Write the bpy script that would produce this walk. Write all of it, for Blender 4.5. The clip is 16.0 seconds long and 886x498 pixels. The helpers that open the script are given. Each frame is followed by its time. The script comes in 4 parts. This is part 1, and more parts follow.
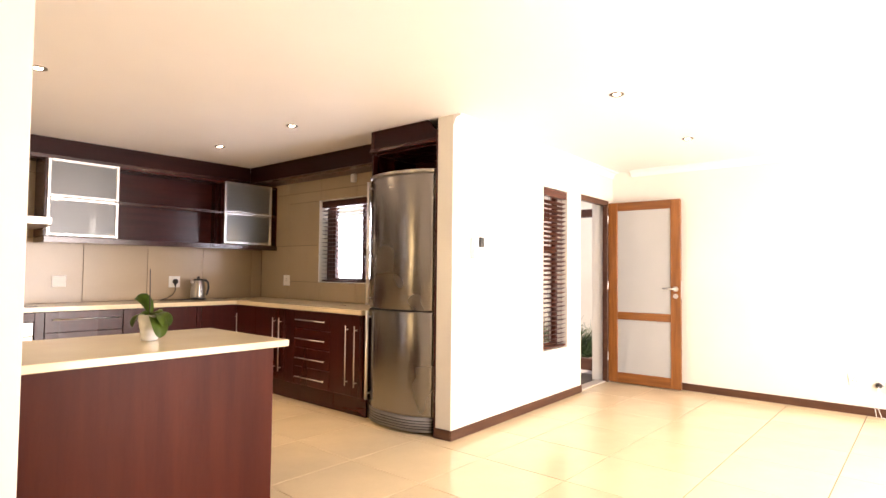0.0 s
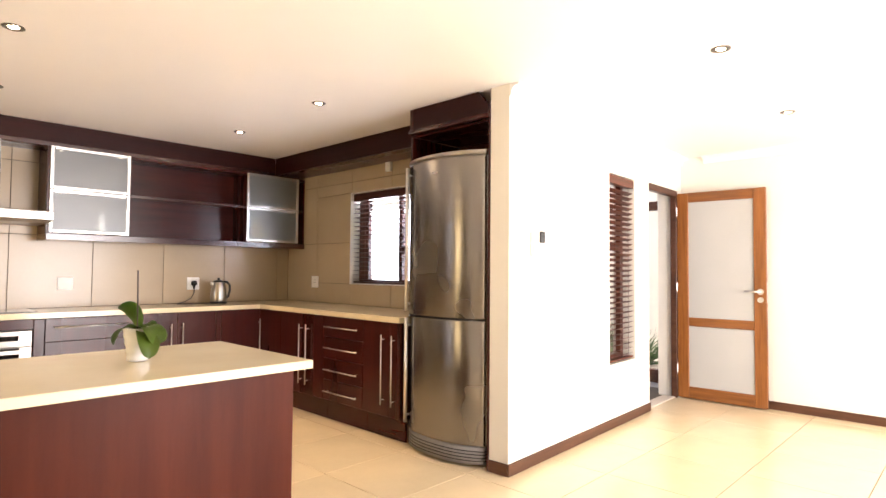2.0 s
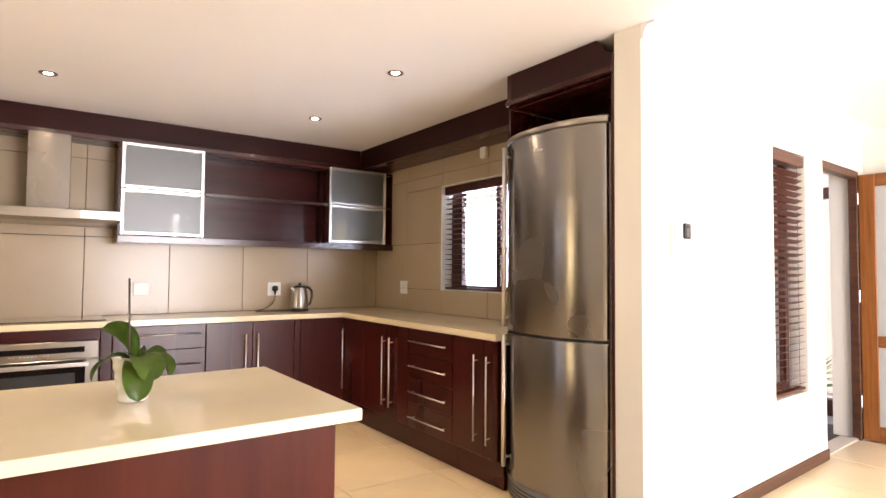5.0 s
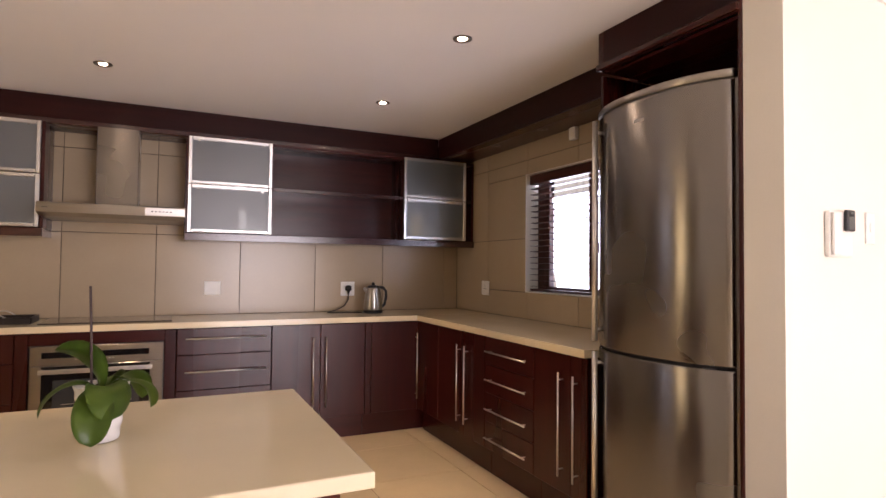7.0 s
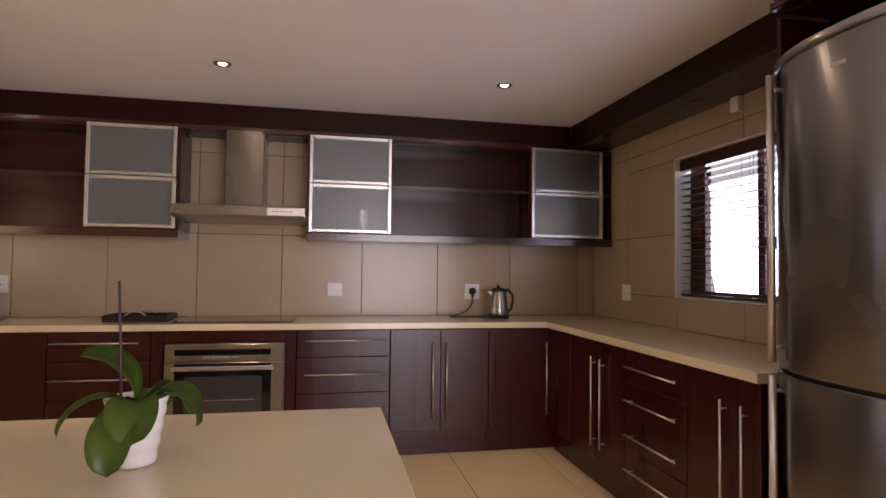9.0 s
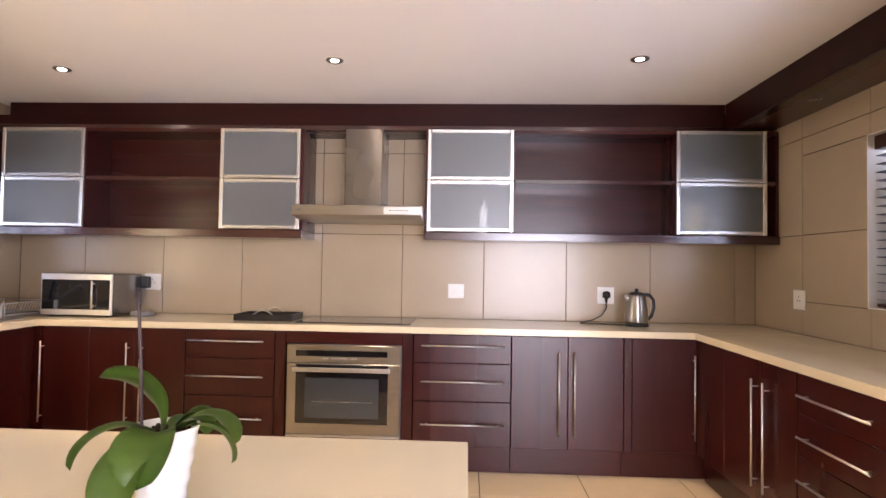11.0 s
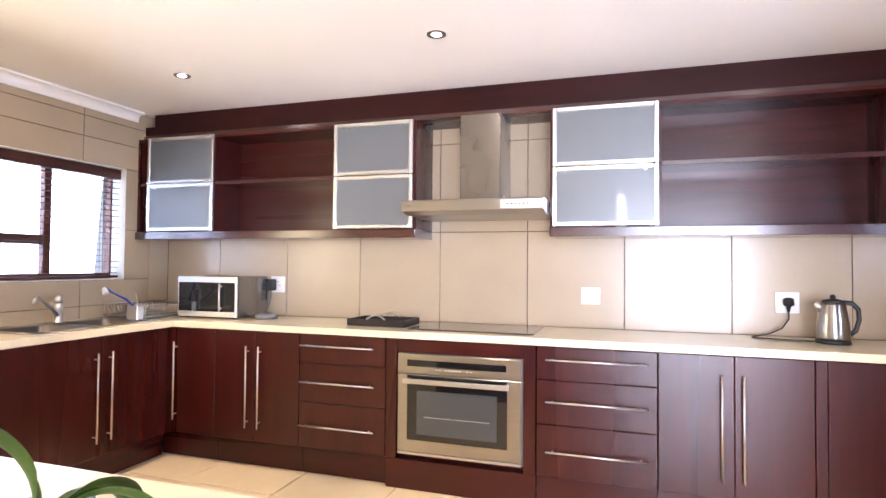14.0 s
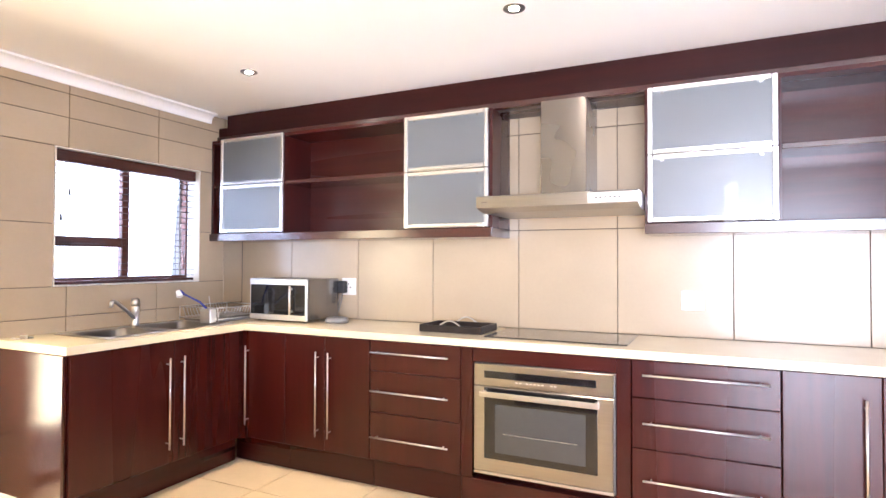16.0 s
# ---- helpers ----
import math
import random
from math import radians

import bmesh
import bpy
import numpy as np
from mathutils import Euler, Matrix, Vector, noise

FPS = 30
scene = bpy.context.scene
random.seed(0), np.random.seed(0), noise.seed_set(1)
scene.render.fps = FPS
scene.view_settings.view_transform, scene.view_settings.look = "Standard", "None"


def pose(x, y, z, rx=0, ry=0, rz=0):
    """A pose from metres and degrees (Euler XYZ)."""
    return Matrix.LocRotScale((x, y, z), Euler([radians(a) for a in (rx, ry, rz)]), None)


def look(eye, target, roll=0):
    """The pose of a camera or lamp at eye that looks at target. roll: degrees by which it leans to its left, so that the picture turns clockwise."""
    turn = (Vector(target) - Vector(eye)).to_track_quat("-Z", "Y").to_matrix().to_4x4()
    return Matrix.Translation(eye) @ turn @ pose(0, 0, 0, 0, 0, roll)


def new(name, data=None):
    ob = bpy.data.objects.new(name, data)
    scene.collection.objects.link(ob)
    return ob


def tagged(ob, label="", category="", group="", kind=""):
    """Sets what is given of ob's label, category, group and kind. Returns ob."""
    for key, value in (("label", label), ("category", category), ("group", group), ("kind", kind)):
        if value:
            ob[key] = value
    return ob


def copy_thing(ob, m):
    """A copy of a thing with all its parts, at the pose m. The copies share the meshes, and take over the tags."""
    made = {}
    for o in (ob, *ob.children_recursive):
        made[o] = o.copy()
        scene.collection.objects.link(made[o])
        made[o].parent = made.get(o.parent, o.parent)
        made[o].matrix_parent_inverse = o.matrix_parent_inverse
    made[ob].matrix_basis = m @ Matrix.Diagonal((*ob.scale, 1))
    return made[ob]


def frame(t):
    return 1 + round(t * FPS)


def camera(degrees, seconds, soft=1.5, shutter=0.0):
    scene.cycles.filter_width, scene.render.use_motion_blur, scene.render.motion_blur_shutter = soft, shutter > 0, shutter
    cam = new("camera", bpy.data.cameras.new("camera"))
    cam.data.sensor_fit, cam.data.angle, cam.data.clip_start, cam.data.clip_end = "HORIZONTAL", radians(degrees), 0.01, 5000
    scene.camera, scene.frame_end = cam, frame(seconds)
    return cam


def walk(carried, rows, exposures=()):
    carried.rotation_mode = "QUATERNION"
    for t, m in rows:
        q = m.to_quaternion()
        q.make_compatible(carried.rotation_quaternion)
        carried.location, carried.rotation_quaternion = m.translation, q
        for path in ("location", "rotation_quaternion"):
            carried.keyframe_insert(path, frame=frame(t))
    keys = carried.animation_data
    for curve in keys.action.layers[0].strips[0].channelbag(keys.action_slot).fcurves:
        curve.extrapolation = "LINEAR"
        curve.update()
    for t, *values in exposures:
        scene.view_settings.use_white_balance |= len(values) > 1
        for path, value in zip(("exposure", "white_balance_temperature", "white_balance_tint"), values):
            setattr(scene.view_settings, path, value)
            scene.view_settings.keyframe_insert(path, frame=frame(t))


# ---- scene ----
cam = camera(76.0, 16.0)
PATH = [
    (0, (0.023, 0.109, 1.238), (1.535, 1.416, 1.315), 0.6),
    (0.5, (0.104, 0.252, 1.233), (1.608, 1.568, 1.306), 0.5),
    (1, (0.217, 0.42, 1.24), (1.702, 1.757, 1.316), 0.5),
    (1.5, (0.312, 0.546, 1.238), (1.78, 1.903, 1.312), 0.4),
    (2, (0.444, 0.675, 1.242), (1.885, 2.06, 1.317), 0.5),
    (2.5, (0.552, 0.764, 1.239), (1.954, 2.188, 1.313), 0.4),
    (3, (0.66, 0.875, 1.239), (2.021, 2.338, 1.312), 0.4),
    (3.5, (0.745, 0.97, 1.256), (2.065, 2.471, 1.33), 0.4),
    (4, (0.821, 1.048, 1.258), (2.095, 2.588, 1.332), 0.4),
    (6.5, (1.314, 1.523, 1.267), (2.267, 3.279, 1.339), 0.6),
    (7, (1.397, 1.591, 1.285), (2.264, 3.392, 1.348), 0.6),
    (7.5, (1.48, 1.648, 1.273), (2.236, 3.498, 1.344), 0.6),
    (8, (1.53, 1.721, 1.287), (2.169, 3.615, 1.348), 0.7),
    (8.5, (1.578, 1.824, 1.283), (2.106, 3.752, 1.342), 0.7),
    (9, (1.624, 1.919, 1.261), (2.028, 3.876, 1.334), 0.7),
    (9.5, (1.658, 1.983, 1.272), (1.956, 3.96, 1.339), 0.8),
    (10, (1.709, 2.056, 1.285), (1.87, 4.049, 1.344), 0.9),
    (12.5, (1.824, 2.4, 1.283), (1.457, 4.366, 1.338), 0.7),
    (13, (1.837, 2.476, 1.297), (1.393, 4.425, 1.345), 0.6),
    (13.5, (1.865, 2.57, 1.284), (1.344, 4.501, 1.339), 0.6),
    (14, (1.908, 2.678, 1.289), (1.293, 4.58, 1.343), 0.5),
    (14.5, (1.904, 2.749, 1.308), (1.223, 4.629, 1.349), 0.4),
    (15, (1.865, 2.816, 1.305), (1.124, 4.673, 1.344), 0.2),
    (15.5, (1.833, 2.871, 1.313), (1.033, 4.704, 1.35), 0.2),
    (16, (1.802, 2.938, 1.313), (0.941, 4.742, 1.356), 0.2),
]
EXPOSURES = [(0.0, 0.06, 6600, 24), (2.0, 0.24, 6200, 20), (4.2, 0.31, 5950, 19), (6.5, -0.48, 6080, 28), (8.0, -1.06, 6000, 31), (9.0, -1.13, 6000, 32), (10.0, -0.4, 5780, 29), (12.5, 0.45, 5300, 25), (14.0, 0.96, 5080, 22), (16.0, 1.25, 5060, 21)]
walk(cam, [(t, look(eye, target, roll)) for t, eye, target, roll in PATH], EXPOSURES)

# ---- world and light ----
world = bpy.data.worlds.new("world")
scene.world = world
world.use_nodes = True
wn = world.node_tree
sky = wn.nodes.new("ShaderNodeTexSky")
sky.sky_type = "NISHITA"
sky.sun_disc = False
sky.sun_elevation, sky.sun_rotation = radians(61), radians(243)
wn.nodes["Background"].inputs["Strength"].default_value = 0.15
wn.links.new(sky.outputs[0], wn.nodes["Background"].inputs["Color"])


def lamp(name, kind, m, power, color=(1, 1, 1), size=(1, 1), angle=0.5):
    data = bpy.data.lights.new(name, kind)
    data.color = color
    data.energy = power
    if kind == "AREA":
        data.shape, data.size, data.size_y = "RECTANGLE", size[0], size[1]
    if kind == "SUN":
        data.angle = radians(angle)
    ob = new(name, data)
    ob.matrix_world = m
    return ob


# daylight: the sun stands high in the south-west; wide panes stand in for the sky in the openings
lamp("sun", "SUN", look((-8, -4, 16), (0, 0, 0)), 5.0, (1.0, 0.93, 0.82))
lamp("sky_in_glass_door", "AREA", look((3.1, -1.93, 1.08), (3.1, 0, 1.0)), 260, (1.0, 0.955, 0.87), (2.0, 2.05))
# fill for the hall, set in an added window that is never in view
lamp("sky_in_hall_window", "AREA", look((5.25, -1.93, 1.3), (5.25, 0, 1.2)), 60, (1.0, 0.955, 0.87), (1.5, 1.6))
lamp("sky_in_kitchen_window", "AREA", look((4.018, 4.515, 1.545), (3, 4.515, 1.3)), 44, (0.88, 0.94, 1.0), (1.33, 0.89))
lamp("sky_in_back_door", "AREA", look((-1.7, 3.94, 1.1), (-0.2, 3.94, 0.3)), 34, (1.0, 0.76, 0.36), (0.8, 1.95))
lamp("sky_in_sink_window", "AREA", look((-1.788, 5.375, 1.56), (0, 5.375, 1.4)), 11, (0.92, 0.96, 1.0), (0.97, 0.82))

for x, y in ((2.66, 4.02), (2.68, 5.225), (-0.61, 5.385), (1.035, 5.245), (0.945, 4.05)):
    beam = lamp("downlight_beam", "SPOT", look((x, y, 2.385), (x, y + 0.001, 0)), 84, (1.0, 0.68, 0.32))
    beam.data.spot_size, beam.data.spot_blend, beam.data.shadow_soft_size = radians(48), 0.85, 0.02

# ---- materials ----


def material(name):
    m = bpy.data.materials.new(name)
    m.use_nodes = True
    return m, m.node_tree, m.node_tree.nodes["Principled BSDF"]


def coords(nt, scale=(1, 1, 1)):
    c = nt.nodes.new("ShaderNodeTexCoord")
    mp = nt.nodes.new("ShaderNodeMapping")
    mp.inputs["Scale"].default_value = scale
    nt.links.new(c.outputs["Object"], mp.inputs["Vector"])
    return mp.outputs["Vector"]


def noise_tex(nt, vec, scale, detail=4.0, rough=0.55):
    n = nt.nodes.new("ShaderNodeTexNoise")
    n.inputs["Scale"].default_value, n.inputs["Detail"].default_value, n.inputs["Roughness"].default_value = scale, detail, rough
    nt.links.new(vec, n.inputs["Vector"])
    return n.outputs["Fac"]


def ramp(nt, fac, stops):
    r = nt.nodes.new("ShaderNodeValToRGB")
    els = r.color_ramp.elements
    while len(els) < len(stops):
        els.new(0.5)
    for e, (p, c) in zip(els, stops):
        e.position, e.color = p, (*c, 1)
    nt.links.new(fac, r.inputs["Fac"])
    return r.outputs["Color"]


def bump(nt, bsdf, height, strength, distance=0.002):
    b = nt.nodes.new("ShaderNodeBump")
    b.inputs["Strength"].default_value, b.inputs["Distance"].default_value = strength, distance
    nt.links.new(height, b.inputs["Height"])
    nt.links.new(b.outputs["Normal"], bsdf.inputs["Normal"])


def vary_rough(nt, bsdf, fac, lo, hi):
    r = nt.nodes.new("ShaderNodeMapRange")
    r.inputs["To Min"].default_value, r.inputs["To Max"].default_value = lo, hi
    nt.links.new(fac, r.inputs["Value"])
    nt.links.new(r.outputs["Result"], bsdf.inputs["Roughness"])


def mix(nt, a, b, fac, mode="MULTIPLY"):
    m = nt.nodes.new("ShaderNodeMix")
    m.data_type, m.blend_type = "RGBA", mode
    if isinstance(fac, float):
        m.inputs["Factor"].default_value = fac
    else:
        nt.links.new(fac, m.inputs["Factor"])
    nt.links.new(a, m.inputs["A"])
    nt.links.new(b, m.inputs["B"])
    return m.outputs["Result"]


def mottled(name, base, spread, scale, rough, rough_spread=0.08, fine=60.0, bump_strength=0.1, metal=0.0, per_object=0.0, island=False):
    """A plain surface with broad clouds of tone, fine speckle and a slight relief."""
    m, nt, b = material(name)
    v = coords(nt)
    broad, small = noise_tex(nt, v, scale, 3), noise_tex(nt, v, fine, 5)
    lo, hi = [c * (1 - spread) for c in base], [min(1, c * (1 + spread)) for c in base]
    col = ramp(nt, broad, [(0.3, lo), (0.7, hi)])
    col = mix(nt, col, ramp(nt, small, [(0.3, (1 - spread,) * 3), (0.7, (1, 1, 1))]), 0.6)
    if per_object:
        info = nt.nodes.new("ShaderNodeObjectInfo")
        col = mix(nt, col, ramp(nt, info.outputs["Random"], [(0.0, (1 - per_object,) * 3), (1.0, (1, 1, 1))]), 1.0)
    nt.links.new(col, b.inputs["Base Color"])
    vary_rough(nt, b, broad, rough - rough_spread, rough + rough_spread)
    b.inputs["Metallic"].default_value = metal
    if bump_strength:
        bump(nt, b, small, bump_strength)
    return m


def wood(name, dark, light, grain=(17, 17, 1.1), rough=0.27, coat=0.18, streak=0.2, spec=0.28):
    m, nt, b = material(name)
    v = coords(nt, grain)
    g = noise_tex(nt, v, 1.0, 6, 0.62)
    v2 = coords(nt, tuple(k * 0.14 for k in grain))
    broad = noise_tex(nt, v2, 1.0, 2)
    pores = noise_tex(nt, coords(nt, tuple(k * 7 for k in grain)), 1.0, 3)
    col = ramp(nt, g, [(0.28, dark), (0.72, light)])
    col = mix(nt, col, ramp(nt, broad, [(0.3, (1 - streak,) * 3), (0.7, (1, 1, 1))]), 0.8)
    col = mix(nt, col, ramp(nt, pores, [(0.34, (0.65, 0.6, 0.6)), (0.46, (1, 1, 1))]), 0.15)
    info = nt.nodes.new("ShaderNodeObjectInfo")
    col = mix(nt, col, ramp(nt, info.outputs["Random"], [(0.0, (0.86, 0.84, 0.84)), (1.0, (1, 1, 1))]), 1.0)
    nt.links.new(col, b.inputs["Base Color"])
    vary_rough(nt, b, broad, rough - 0.05, rough + 0.07)
    b.inputs["Coat Weight"].default_value, b.inputs["Coat Roughness"].default_value = coat, 0.2
    b.inputs["Specular IOR Level"].default_value = spec
    bump(nt, b, pores, 0.004, 0.0004)
    return m


def brushed(name, base, rough, grain=(2, 2, 160), spread=0.08, turn=0.0):
    m, nt, b = material(name)
    g = noise_tex(nt, coords(nt, grain), 1.0, 3)
    broad = noise_tex(nt, coords(nt), 2.2, 2)
    col = ramp(nt, g, [(0.3, [c * (1 - spread) for c in base]), (0.7, base)])
    nt.links.new(col, b.inputs["Base Color"])
    b.inputs["Metallic"].default_value = 1.0
    vary_rough(nt, b, broad, rough - 0.015, rough + 0.015)
    b.inputs["Anisotropic"].default_value, b.inputs["Anisotropic Rotation"].default_value = 0.85, turn
    tg = nt.nodes.new("ShaderNodeTangent")
    tg.direction_type, tg.axis = "RADIAL", "Z"
    nt.links.new(tg.outputs[0], b.inputs["Tangent"])
    bump(nt, b, g, 0.015, 0.0004)
    return m


def plain(name, base, rough, metal=0.0, coat=0.0):
    m, nt, b = material(name)
    n = noise_tex(nt, coords(nt), 30, 3)
    nt.links.new(ramp(nt, n, [(0.3, [c * 0.93 for c in base]), (0.7, base)]), b.inputs["Base Color"])
    vary_rough(nt, b, n, max(0.02, rough - 0.04), rough + 0.04)
    b.inputs["Metallic"].default_value, b.inputs["Coat Weight"].default_value = metal, coat
    return m


def glass(name, tint, rough, weight=1.0):
    m, nt, b = material(name)
    b.inputs["Base Color"].default_value = (*tint, 1)
    b.inputs["Roughness"].default_value = rough
    b.inputs["Transmission Weight"].default_value = weight
    b.inputs["IOR"].default_value = 1.45
    return m


def glow(name, color, strength):
    m, nt, b = material(name)
    b.inputs["Base Color"].default_value = (*color, 1)
    b.inputs["Emission Color"].default_value = (*color, 1)
    b.inputs["Emission Strength"].default_value = strength
    return m


WALL = mottled("wall_paint", (0.80, 0.765, 0.68), 0.03, 1.3, 0.55, 0.05, 140, 0.12)
CEIL = mottled("ceiling_paint", (0.88, 0.855, 0.84), 0.02, 1.0, 0.6, 0.05, 140, 0.08)
EXTERIOR = mottled("exterior_plaster", (0.82, 0.76, 0.62), 0.08, 1.2, 0.8, 0.05, 60, 0.3)
WOOD = wood("mahogany_upright", (0.036, 0.0046, 0.0032), (0.057, 0.0079, 0.0047), spec=0.3)
WOOD_X = wood("mahogany_along_x", (0.036, 0.0046, 0.0032), (0.057, 0.0079, 0.0047), (1.1, 17, 17))
WOOD_Y = wood("mahogany_along_y", (0.036, 0.0046, 0.0032), (0.057, 0.0079, 0.0047), (17, 1.1, 17))
VENEER = wood("mahogany_veneer_matt", (0.056, 0.0112, 0.0058), (0.104, 0.0222, 0.0108), (8, 8, 0.7), 0.36, 0.02, 0.3, 0.1)
VARNISHED = wood("mahogany_varnished_panel", (0.036, 0.0046, 0.0032), (0.057, 0.0079, 0.0047), (17, 17, 1.1), 0.2, 0.9, 0.3, 0.5)
VARNISHED_X = wood("mahogany_varnished_edge", (0.036, 0.0046, 0.0032), (0.057, 0.0079, 0.0047), (1.1, 17, 17), 0.2, 0.9, 0.3, 0.5)
TEAK = wood("varnished_teak_upright", (0.19, 0.062, 0.012), (0.36, 0.135, 0.03), (30, 30, 2), 0.35, 0.3, 0.3)
TEAK_Y = wood("varnished_teak_along_y", (0.19, 0.062, 0.012), (0.36, 0.135, 0.03), (30, 2, 30), 0.35, 0.3, 0.3)
BASEBOARD = wood("stained_baseboard", (0.075, 0.030, 0.017), (0.14, 0.06, 0.031), (3, 3, 30), 0.4, 0.15, 0.3)
BLIND = wood("stained_blind_wood", (0.035, 0.010, 0.007), (0.085, 0.026, 0.015), (3, 3, 40), 0.35, 0.2, 0.3)
# the blind wood again, with sunlight put into its lighter, redder colour
SUNLIT_BLIND = wood("sunlit_blind_wood", (0.075, 0.02, 0.01), (0.17, 0.05, 0.025), (3, 3, 40), 0.35, 0.2, 0.3)
# pelmet mahogany, its colour darkened for the shade under the ceiling
PELMET = wood("shaded_pelmet_x", (0.020, 0.0042, 0.0034), (0.034, 0.0066, 0.005), (1.1, 17, 17), 0.36, 0.0, 0.2, 0.16)
PELMET_Y = wood("shaded_pelmet_y", (0.020, 0.0042, 0.0034), (0.034, 0.0066, 0.005), (17, 1.1, 17), 0.36, 0.0, 0.2, 0.16)
FLOOR_TILE = mottled("cream_floor_tile", (0.755, 0.62, 0.405), 0.05, 2.5, 0.2, 0.07, 45, 0.03, per_object=0.05)
GROUT = mottled("grey_grout", (0.13, 0.10, 0.07), 0.15, 6, 0.85, 0.05, 120, 0.4)
WALL_TILE = mottled("beige_wall_tile", (0.44, 0.346, 0.228), 0.05, 2.0, 0.245, 0.045, 50, 0.03, per_object=0.05)
WALL_GROUT = mottled("wall_grout", (0.14, 0.11, 0.08), 0.12, 6, 0.85, 0.05, 120, 0.3)
STONE = mottled("cream_quartz", (0.77, 0.665, 0.455), 0.035, 3.0, 0.13, 0.04, 220, 0.02)
STEEL = brushed("brushed_steel", (0.275, 0.258, 0.238), 0.27, spread=0.035, turn=0.25)
STEEL_H = brushed("brushed_steel_level", (0.44, 0.415, 0.375), 0.28, (3, 160, 160), turn=0.25)
CHROME = plain("satin_nickel", (0.66, 0.64, 0.61), 0.34, 1.0)
ALU = plain("satin_aluminium", (0.80, 0.79, 0.77), 0.33, 1.0)
FROST = glass("frosted_glass", (0.54, 0.57, 0.57), 0.3, 0.86)
MILKY = mottled("milky_door_glass", (0.45, 0.455, 0.44), 0.03, 2.0, 0.3, 0.05, 80, 0.05)
GLASS = glass("clear_glass", (0.97, 0.98, 0.98), 0.0)
BLACK_GLASS = plain("black_glass", (0.010, 0.010, 0.011), 0.06, 0.0, 0.5)
HOB_GLASS = plain("dark_ceramic_glass", (0.03, 0.026, 0.022), 0.1, 0.0, 0.5)
OVEN_GLASS = plain("smoked_oven_glass", (0.05, 0.055, 0.06), 0.12, 0.0, 0.5)
BLACK = plain("black_plastic", (0.014, 0.013, 0.013), 0.4)
GREY = plain("grey_plastic", (0.23, 0.22, 0.21), 0.4)
WHITE = plain("white_plastic", (0.82, 0.80, 0.75), 0.35)
BLUE = plain("blue_plastic", (0.045, 0.055, 0.30), 0.4)
POT = mottled("white_glazed_ceramic", (0.80, 0.79, 0.77), 0.02, 8, 0.25, 0.04, 60, 0.05)
SOIL = mottled("bark_soil", (0.06, 0.035, 0.02), 0.5, 40, 0.9, 0.05, 140, 1.0)
STAKE = plain("dark_stake", (0.05, 0.03, 0.03), 0.6)
TRAY = wood("black_tray_wood", (0.012, 0.009, 0.008), (0.03, 0.02, 0.017), (20, 3, 20), 0.4, 0.2, 0.3)
BULB = glow("lit_bulb", (1.0, 0.76, 0.46), 170.0)
NICKEL = plain("dark_nickel", (0.20, 0.185, 0.17), 0.3, 1.0)
PAVING = mottled("pale_paving", (0.62, 0.55, 0.45), 0.12, 1.5, 0.85, 0.05, 30, 0.4)
YELLOW = plain("yellow_packet", (0.72, 0.52, 0.12), 0.5)
RED = plain("red_flower", (0.45, 0.035, 0.03), 0.6)


def leaf_material(name, dark, light, rough=0.32):
    m, nt, b = material(name)
    v = coords(nt)
    n = noise_tex(nt, v, 9, 4)
    col = ramp(nt, n, [(0.3, dark), (0.7, light)])
    info = nt.nodes.new("ShaderNodeObjectInfo")
    col = mix(nt, col, ramp(nt, info.outputs["Random"], [(0.0, (0.75, 0.8, 0.7)), (1.0, (1, 1, 1))]), 1.0)
    nt.links.new(col, b.inputs["Base Color"])
    vary_rough(nt, b, n, rough - 0.06, rough + 0.08)
    b.inputs["Subsurface Weight"].default_value = 0.08
    bump(nt, b, noise_tex(nt, v, 120, 2), 0.1, 0.001)
    return m


LEAF = leaf_material("orchid_leaf", (0.055, 0.108, 0.012), (0.13, 0.215, 0.026))
SHRUB = leaf_material("garden_leaf", (0.05, 0.09, 0.03), (0.13, 0.19, 0.07), 0.5)

# ---- builders ----


def thing(name, at, label, category, group="", kind=""):
    ob = new(name)
    ob.empty_display_size = 0.1
    ob.location = at
    bpy.context.view_layer.update()
    return tagged(ob, label, category, group, kind)


def world_of(ob):
    return Matrix.Translation(ob.location) if ob.type == "EMPTY" else Matrix.Identity(4)


def part(name, bm, mat, parent=None, label="", smooth=False):
    me = bpy.data.meshes.new(name)
    if smooth:
        for f in bm.faces:
            f.smooth = True
    bm.to_mesh(me)
    bm.free()
    me.materials.append(mat)
    ob = new(name, me)
    if parent is not None:
        ob.parent = parent
        ob.matrix_parent_inverse = world_of(parent).inverted()
    if label:
        ob["label"] = label
    return ob


def box(lo, hi, bevel=0.0, seg=1):
    bm = bmesh.new()
    add_box(bm, lo, hi, bevel, seg)
    return bm


def add_box(bm, lo, hi, bevel=0.0, seg=1):
    lo, hi = [min(a, b) for a, b in zip(lo, hi)], [max(a, b) for a, b in zip(lo, hi)]
    m = Matrix.LocRotScale([(a + b) / 2 for a, b in zip(lo, hi)], None, [b - a for a, b in zip(lo, hi)])
    vs = bmesh.ops.create_cube(bm, size=1, matrix=m)["verts"]
    if bevel:
        es = {e for v in vs for e in v.link_edges}
        bmesh.ops.bevel(bm, geom=list(es), offset=bevel, segments=seg, profile=0.5, affect="EDGES")
    return bm


def tube(bm, a, b, r, n=10, r2=None):
    a, b = Vector(a), Vector(b)
    d = b - a
    m = Matrix.Translation((a + b) / 2) @ d.to_track_quat("Z", "Y").to_matrix().to_4x4()
    bmesh.ops.create_cone(bm, cap_ends=True, segments=n, radius1=r, radius2=r if r2 is None else r2, depth=d.length, matrix=m)
    return bm


